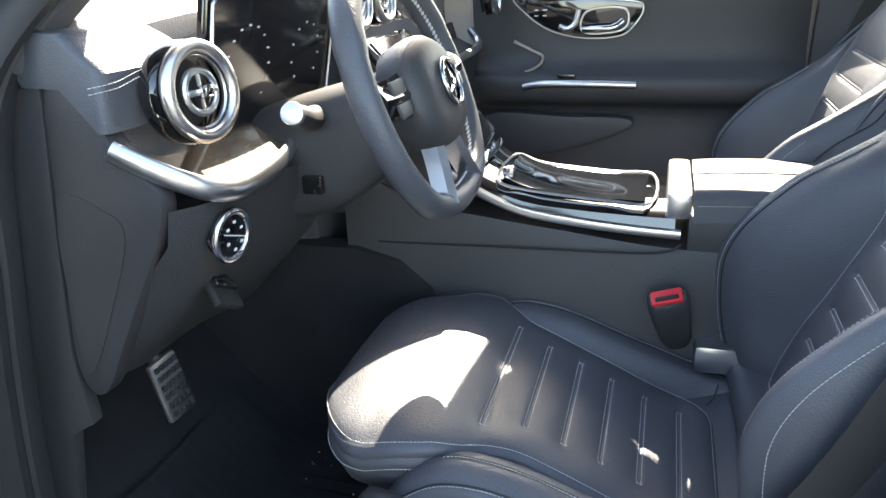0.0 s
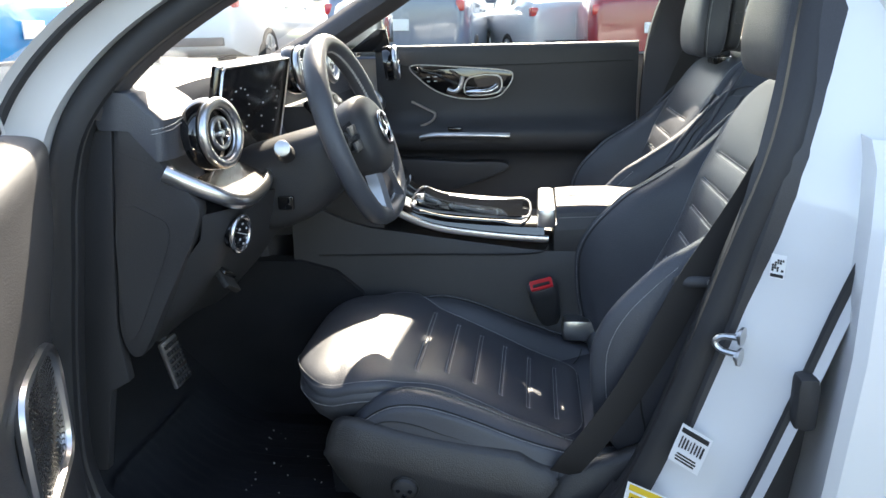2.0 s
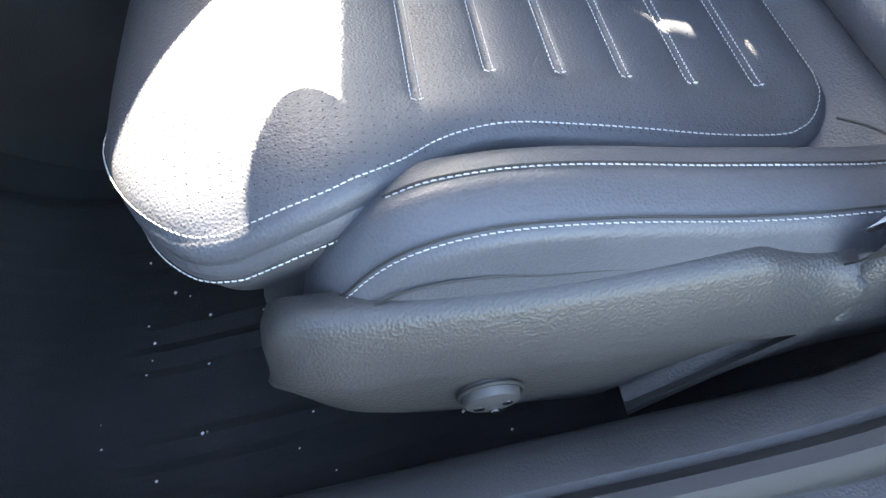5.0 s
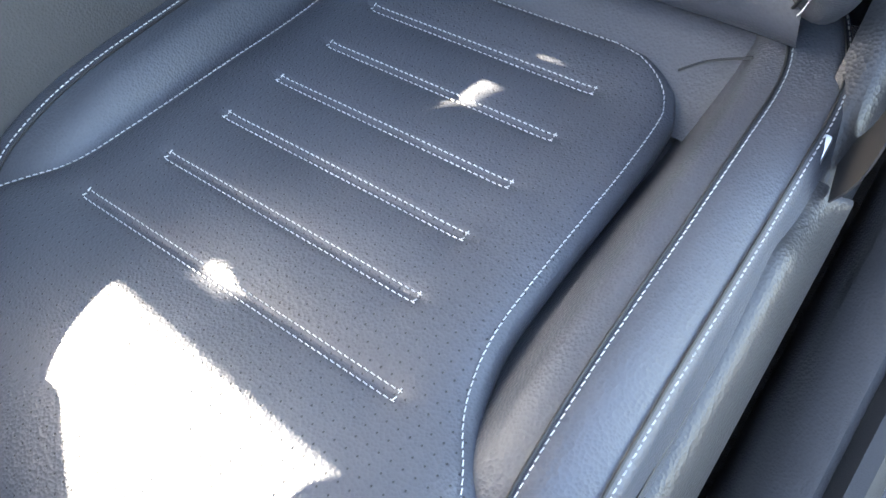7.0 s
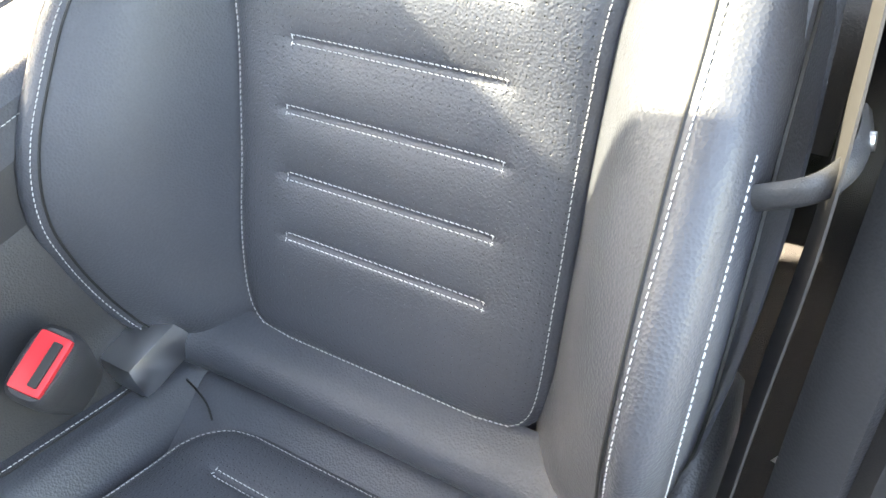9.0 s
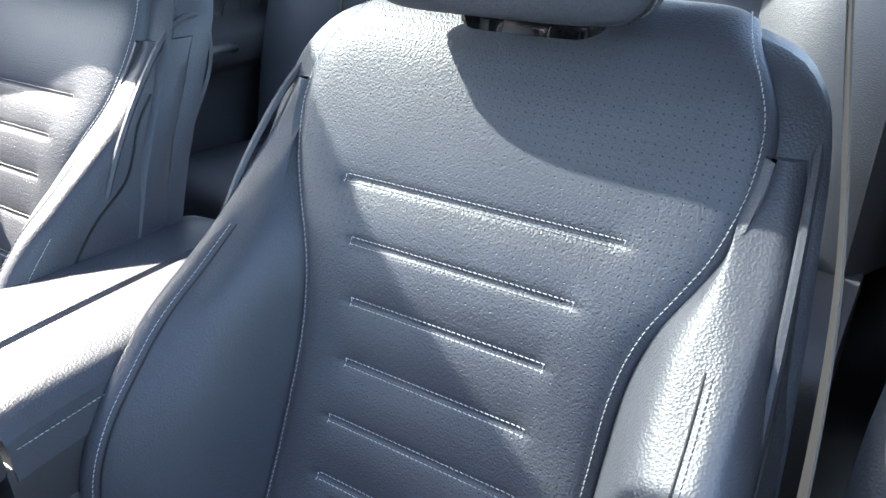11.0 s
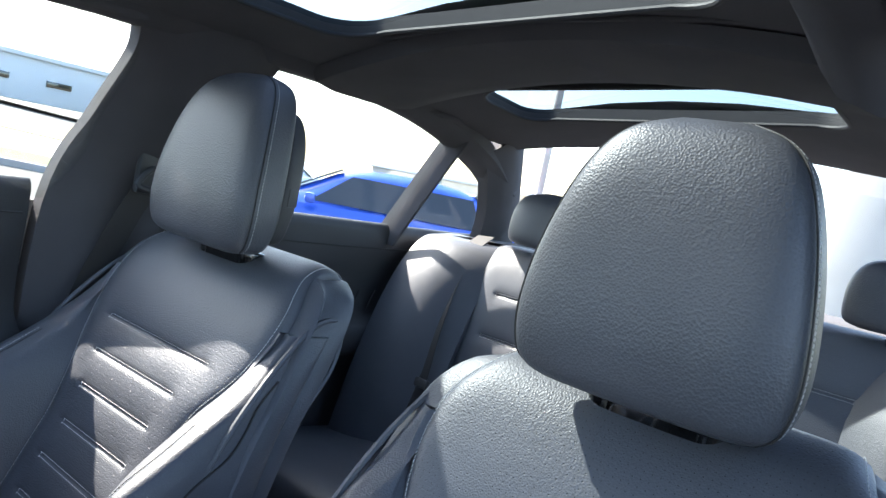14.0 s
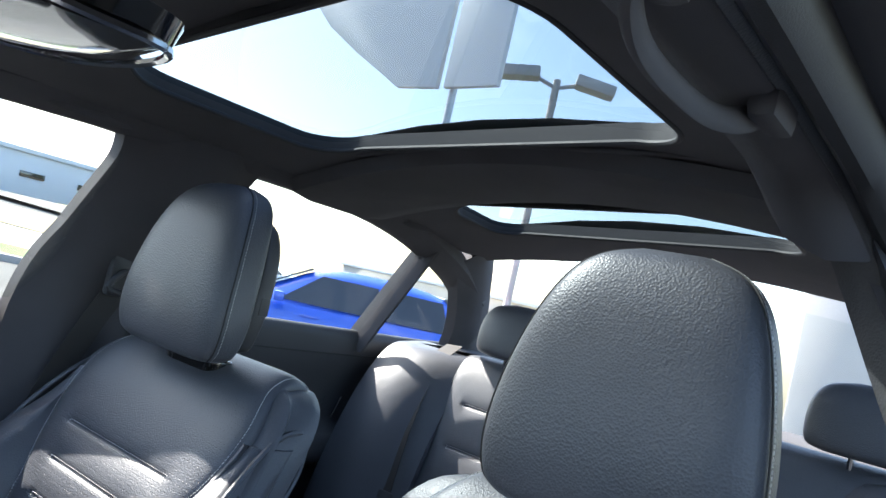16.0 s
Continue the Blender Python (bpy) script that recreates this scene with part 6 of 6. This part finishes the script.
def parked_car(label, paint, at, heading, tall=0.0):
    """A parked car: lofted body, cabin with windows, wheels and lamps. Its nose points along +x before turning."""
    c = empty("parked_car")
    tagged(c, label, "car", "parked cars")
    h = tall
    body = []
    for x, w, lo, hi in ((-2.25, 0.72, 0.45, 0.92), (-2.2, 0.80, 0.36, 1.02), (-1.9, 0.88, 0.28, 1.07), (-1.2, 0.91, 0.24, 1.0), (0, 0.91, 0.22, 0.97), (1.0, 0.90, 0.24, 0.95), (1.7, 0.87, 0.28, 0.86), (2.1, 0.80, 0.34, 0.74), (2.28, 0.66, 0.42, 0.62)):
        hi += h * 0.6
        body.append([Vector((x, s * w * k, z)) for s, k, z in ((-1, 0.94, lo), (-1, 1.0, lo + 0.18), (-1, 1.0, hi - 0.12), (-1, 0.93, hi - 0.01), (-1, 0.5, hi + 0.02), (1, 0.5, hi + 0.02), (1, 0.93, hi - 0.01), (1, 1.0, hi - 0.12), (1, 1.0, lo + 0.18), (1, 0.94, lo))])
    loft("body", smooth_rings(body, 3), paint, c)
    cabin = []
    r0 = -2.1 if tall else -1.75
    for x, w, top in ((r0, 0.70, 0.98 + h * 0.6), (r0 + 0.35, 0.66, 1.25 + h), (r0 + 0.8, 0.62, 1.42 + h), (-0.2, 0.61, 1.45 + h), (0.35, 0.62, 1.38 + h), (0.75, 0.68, 1.18 + h * 0.8), (1.15, 0.75, 0.97 + h * 0.6)):
        lo = 0.93 + h * 0.6
        cabin.append([Vector((x, y, z)) for y, z in ((-0.80, lo), (-w - 0.01, max(top - 0.10, lo)), (-w * 0.8, top), (w * 0.8, top), (w + 0.01, max(top - 0.10, lo)), (0.80, lo))])
    loft("cabin", smooth_rings(cabin, 3), paint, c)
    for s in (-1, 1):
        for xa, xb in ((-1.25, -0.42), (-0.36, 0.72)):
            za, zb = 0.99 + h * 0.6, 1.33 + h
            xt = min(xb, 0.30)
            xr = max(xa, r0 + 0.62)
            q = [(xa, s * 0.802, za), (xb, s * 0.800, za), (xt, s * 0.665, zb), (xr, s * 0.655, zb)]
            plate("side_window", q, 0.012, M_DARKGLASS, c, "dark side window", 0.0, (0, s, 0.2))
        for x in (-1.38, 1.38):
            wh = empty("wheel")
            wh.parent = c
            ring("tyre", (x, s * 0.82, 0.325), (0, s, 0), 0.245, 0.085, M_TYRE, wh, n=28, flat=1.2)
            disc("rim", (x, s * 0.90, 0.325), (0, s, 0), 0.20, 0.03, M_SATIN, wh, n=20, dome=-0.02)
            for q in range(5):
                a = radians(72 * q)
                box("rim_spoke", 0.04, 0.02, 0.17, (x + 0.09 * math.sin(a), s * 0.915, 0.325 + 0.09 * math.cos(a)), M_STEEL, wh, "", 0.006, pose(0, 0, 0, 0, math.degrees(a), 0))
        box("tail_lamp", 0.14, 0.34, 0.13, (-2.17, s * 0.66, 0.90 + h * 0.5), M_TAIL, c, "red tail lamp", 0.03)
        box("headlamp", 0.20, 0.34, 0.10, (2.08, s * 0.60, 0.70 + h * 0.4), M_DARKGLASS, c, "clear headlamp", 0.03)
        box("wing_mirror", 0.12, 0.18, 0.12, (0.72, s * 0.97, 1.02 + h * 0.6), paint, c, "", 0.04)
        for x in (-0.50, 0.45):
            box("door_handle", 0.20, 0.02, 0.03, (x - 0.1, s * 0.915, 0.86 + h * 0.5), paint, c, "", 0.008)
    plate("rear_glass", [(r0 + 0.02, -0.62, 1.02 + h * 0.6), (r0 + 0.02, 0.62, 1.02 + h * 0.6), (r0 + 0.60, 0.54, 1.38 + h), (r0 + 0.60, -0.54, 1.38 + h)], 0.03, M_DARKGLASS, c, "dark rear window", 0.0, (-0.5, 0, 0.6))
    plate("front_glass", [(1.12, -0.66, 1.0 + h * 0.6), (1.12, 0.66, 1.0 + h * 0.6), (0.42, 0.54, 1.38 + h), (0.42, -0.54, 1.38 + h)], 0.03, M_DARKGLASS, c, "dark windscreen", 0.0, (0.5, 0, 0.6))
    box("bumper_strip", 0.06, 1.30, 0.10, (-2.27, 0, 0.46), M_HARD, c, "", 0.02)
    box("number_plate", 0.012, 0.36, 0.13, (-2.27, 0, 0.72 + h * 0.3), M_STICKER, c, "blank plate", 0.004)
    c.location, c.rotation_euler = (*at, gz(*at)), (0, 0, radians(heading))
    return c


def paint(name, rgb):
    m = material(name, rgb, 0.25, coat=0.9)
    grained(m, rgb, 3.0, 0.02, 0.06, 1.5, (0.2, 0.3), kind="noise")
    return m


P_BLUE, P_CYAN, P_RED, P_GREY, P_PALE = paint("blue paint", (0.03, 0.10, 0.55)), paint("bright blue paint", (0.02, 0.20, 0.45)), paint("dark red paint", (0.30, 0.03, 0.035)), paint("grey blue paint", (0.16, 0.19, 0.26)), paint("pale silver paint", (0.62, 0.64, 0.66))
parked_car("blue sedan parked beside the white car", P_BLUE, (6.0, -6.4), 46)
parked_car("grey blue hatchback with red tail lamps, parked", P_GREY, (9.6, 1.75), 0, 0.10)
parked_car("pale silver sedan parked in the row", P_PALE, (11.8, 0.15), 20)
parked_car("dark red sport utility car parked in the row", P_RED, (10.6, -1.35), 2, 0.25)
parked_car("bright blue coupe parked in front of the white car", P_CYAN, (3.4, 6.1), 100)
parked_car("pale silver sedan parked further off", P_PALE, (11.5, -8.0), 40)
parked_car("dark red sedan parked further off", P_RED, (8.5, -12.5), 40)
parked_car("pale silver sedan parked ahead of the bonnet", P_PALE, (9.4, 4.4), 0)


def tree(at, hgt, seed):
    r = random.Random(seed)
    t = empty("tree", (*at, gz(*at)))
    tagged(t, "leafy green tree in the distance", "tree", "trees")
    tube("trunk", [(0, 0, 0), (0.1, 0, hgt * 0.3), (0, 0.1, hgt * 0.75)], [0.25 * (1 - 0.07 * i) for i in range(11)], M_BARK, t)
    v, f = [], []
    for _ in range(420):
        q, e = r.uniform(0, 6.283), r.gauss(0, 0.5)
        rad = hgt * 0.33 * (0.55 + 0.5 * r.random())
        c = Vector((rad * math.cos(q) * math.cos(e), rad * math.sin(q) * math.cos(e), hgt * 0.68 + hgt * 0.32 * math.sin(e)))
        s = hgt * r.uniform(0.03, 0.07)
        a, b = Vector((r.gauss(0, 1), r.gauss(0, 1), r.gauss(0, 1))).normalized(), Vector((r.gauss(0, 1), r.gauss(0, 1), r.gauss(0, 1))).normalized()
        k = len(v)
        v += [c + a * s, c + b * s, c - a * s, c - b * s + Vector((0, 0, s * 0.4))]
        f += [(k, k + 1, k + 2), (k, k + 2, k + 3), (k, k + 1, k + 3)]
    link("crown", v, f, M_LEAF, t, "", False)


for i, (x, y, h) in enumerate(((14, -52, 6), (8, -60, 6.5), (1, -56, 5), (-6, -62, 6), (24, -60, 5), (70, -40, 7), (78, 10, 6), (72, 40, 6))):
    tree((x, y), h, i)


def shed(name, at, sx, sy, h, mat, label):
    b = empty(name, (*at, gz(*at)))
    tagged(b, label, "building")
    box("wall", sx, sy, h, (0, 0, h / 2), mat, b, "", 0.05)
    box("roof", sx + 0.8, sy + 0.8, 0.5, (0, 0, h + 0.25), M_METALWALL, b, "", 0.1)
    for i in range(int(sy / 6)):
        box("window", 0.2, 2.5, 0.6, (-sx / 2 - 0.05, -sy / 2 + 3 + 6 * i, h * 0.5), M_DARKGLASS, b, "", 0.03)


shed("warehouse", (95, -25), 30, 60, 4.2, M_METALWALL, "long pale blue warehouse in the distance")
shed("showroom", (60, -95), 40, 30, 6, M_CONC, "low pale showroom in the distance")

lamp = empty("street_lamp", (8.8, -14.5, gz(8.8, -14.5)))
tagged(lamp, "tall street lamp with two lamp heads", "street lamp")
tube("pole", [(0, 0, 0), (0, 0, 4), (0, 0, 7.35)], 0.09, M_CONC, lamp, n=10)
for s in (-1, 1):
    tube("arm", [(0, 0, 7.15), (s * 0.35, s * 0.25, 7.3)], 0.05, M_CONC, lamp)
    box("lamp_head", 0.95, 0.5, 0.28, (s * 0.75, s * 0.5, 7.35), M_CONC, lamp, "", 0.06, pose(0, 0, 0, 0, 8 * s, 33))
pyl = empty("sign_pylon", (2.2, -16.5, gz(2.2, -16.5)))
tagged(pyl, "tall grey sign pylon with a plain chrome ring", "sign")
box("slab", 1.5, 0.4, 7.4, (0, 0, 3.7), M_CONC, pyl, "", 0.05)
ring("emblem", (0, 0.25, 6.6), (0, 1, 0), 0.55, 0.05, M_CHROME, pyl, "plain chrome ring")
pil = box("gate_pillar", 0.55, 0.55, 5.0, (-4.6, -16, 2.5 + gz(-4.6, -16)), M_DRY, None, "", 0.03)
tagged(pil, "tan square pillar beside the car park", "pillar")
sg = empty("street_sign", (-4.1, -15.0, gz(-4.1, -15)))
tagged(sg, "green street sign on a thin pole", "sign")
tube("pole", [(0, 0, 0), (0, 0, 1.6), (0, 0, 3.0)], 0.03, M_STEEL, sg)
box("board", 0.9, 0.03, 0.2, (0, 0, 2.85), paint("green enamel", (0.02, 0.3, 0.2)), sg, "plain green board", 0.01)

sb = empty("sign_board", (9.0, -9.6, gz(9.0, -9.6)))
tagged(sb, "large blank white sign board on steel posts", "sign")
plate("panel", [(0.35, 0, 5.25), (0.0, 0, 5.05), (-0.95, 0, 5.05), (-0.95, 0, 7.9), (3.4, 0, 7.9), (3.2, 0, 7.2), (2.2, 0, 6.3), (1.2, 0, 5.7)], 0.12, M_STICKER, sb, "white panel", 0.02, (0, 1, 0))
plate("panel", [(-1.12, 0, 5.05), (-2.25, 0, 5.1), (-2.25, 0, 7.9), (-1.12, 0, 7.9)], 0.12, M_STICKER, sb, "white panel", 0.02, (0, 1, 0))
for x in (-1.185,):
    tube("post", [(x, -0.1, 0), (x, -0.1, 3), (x, -0.1, 7.5)], 0.07, M_STEEL, sb)
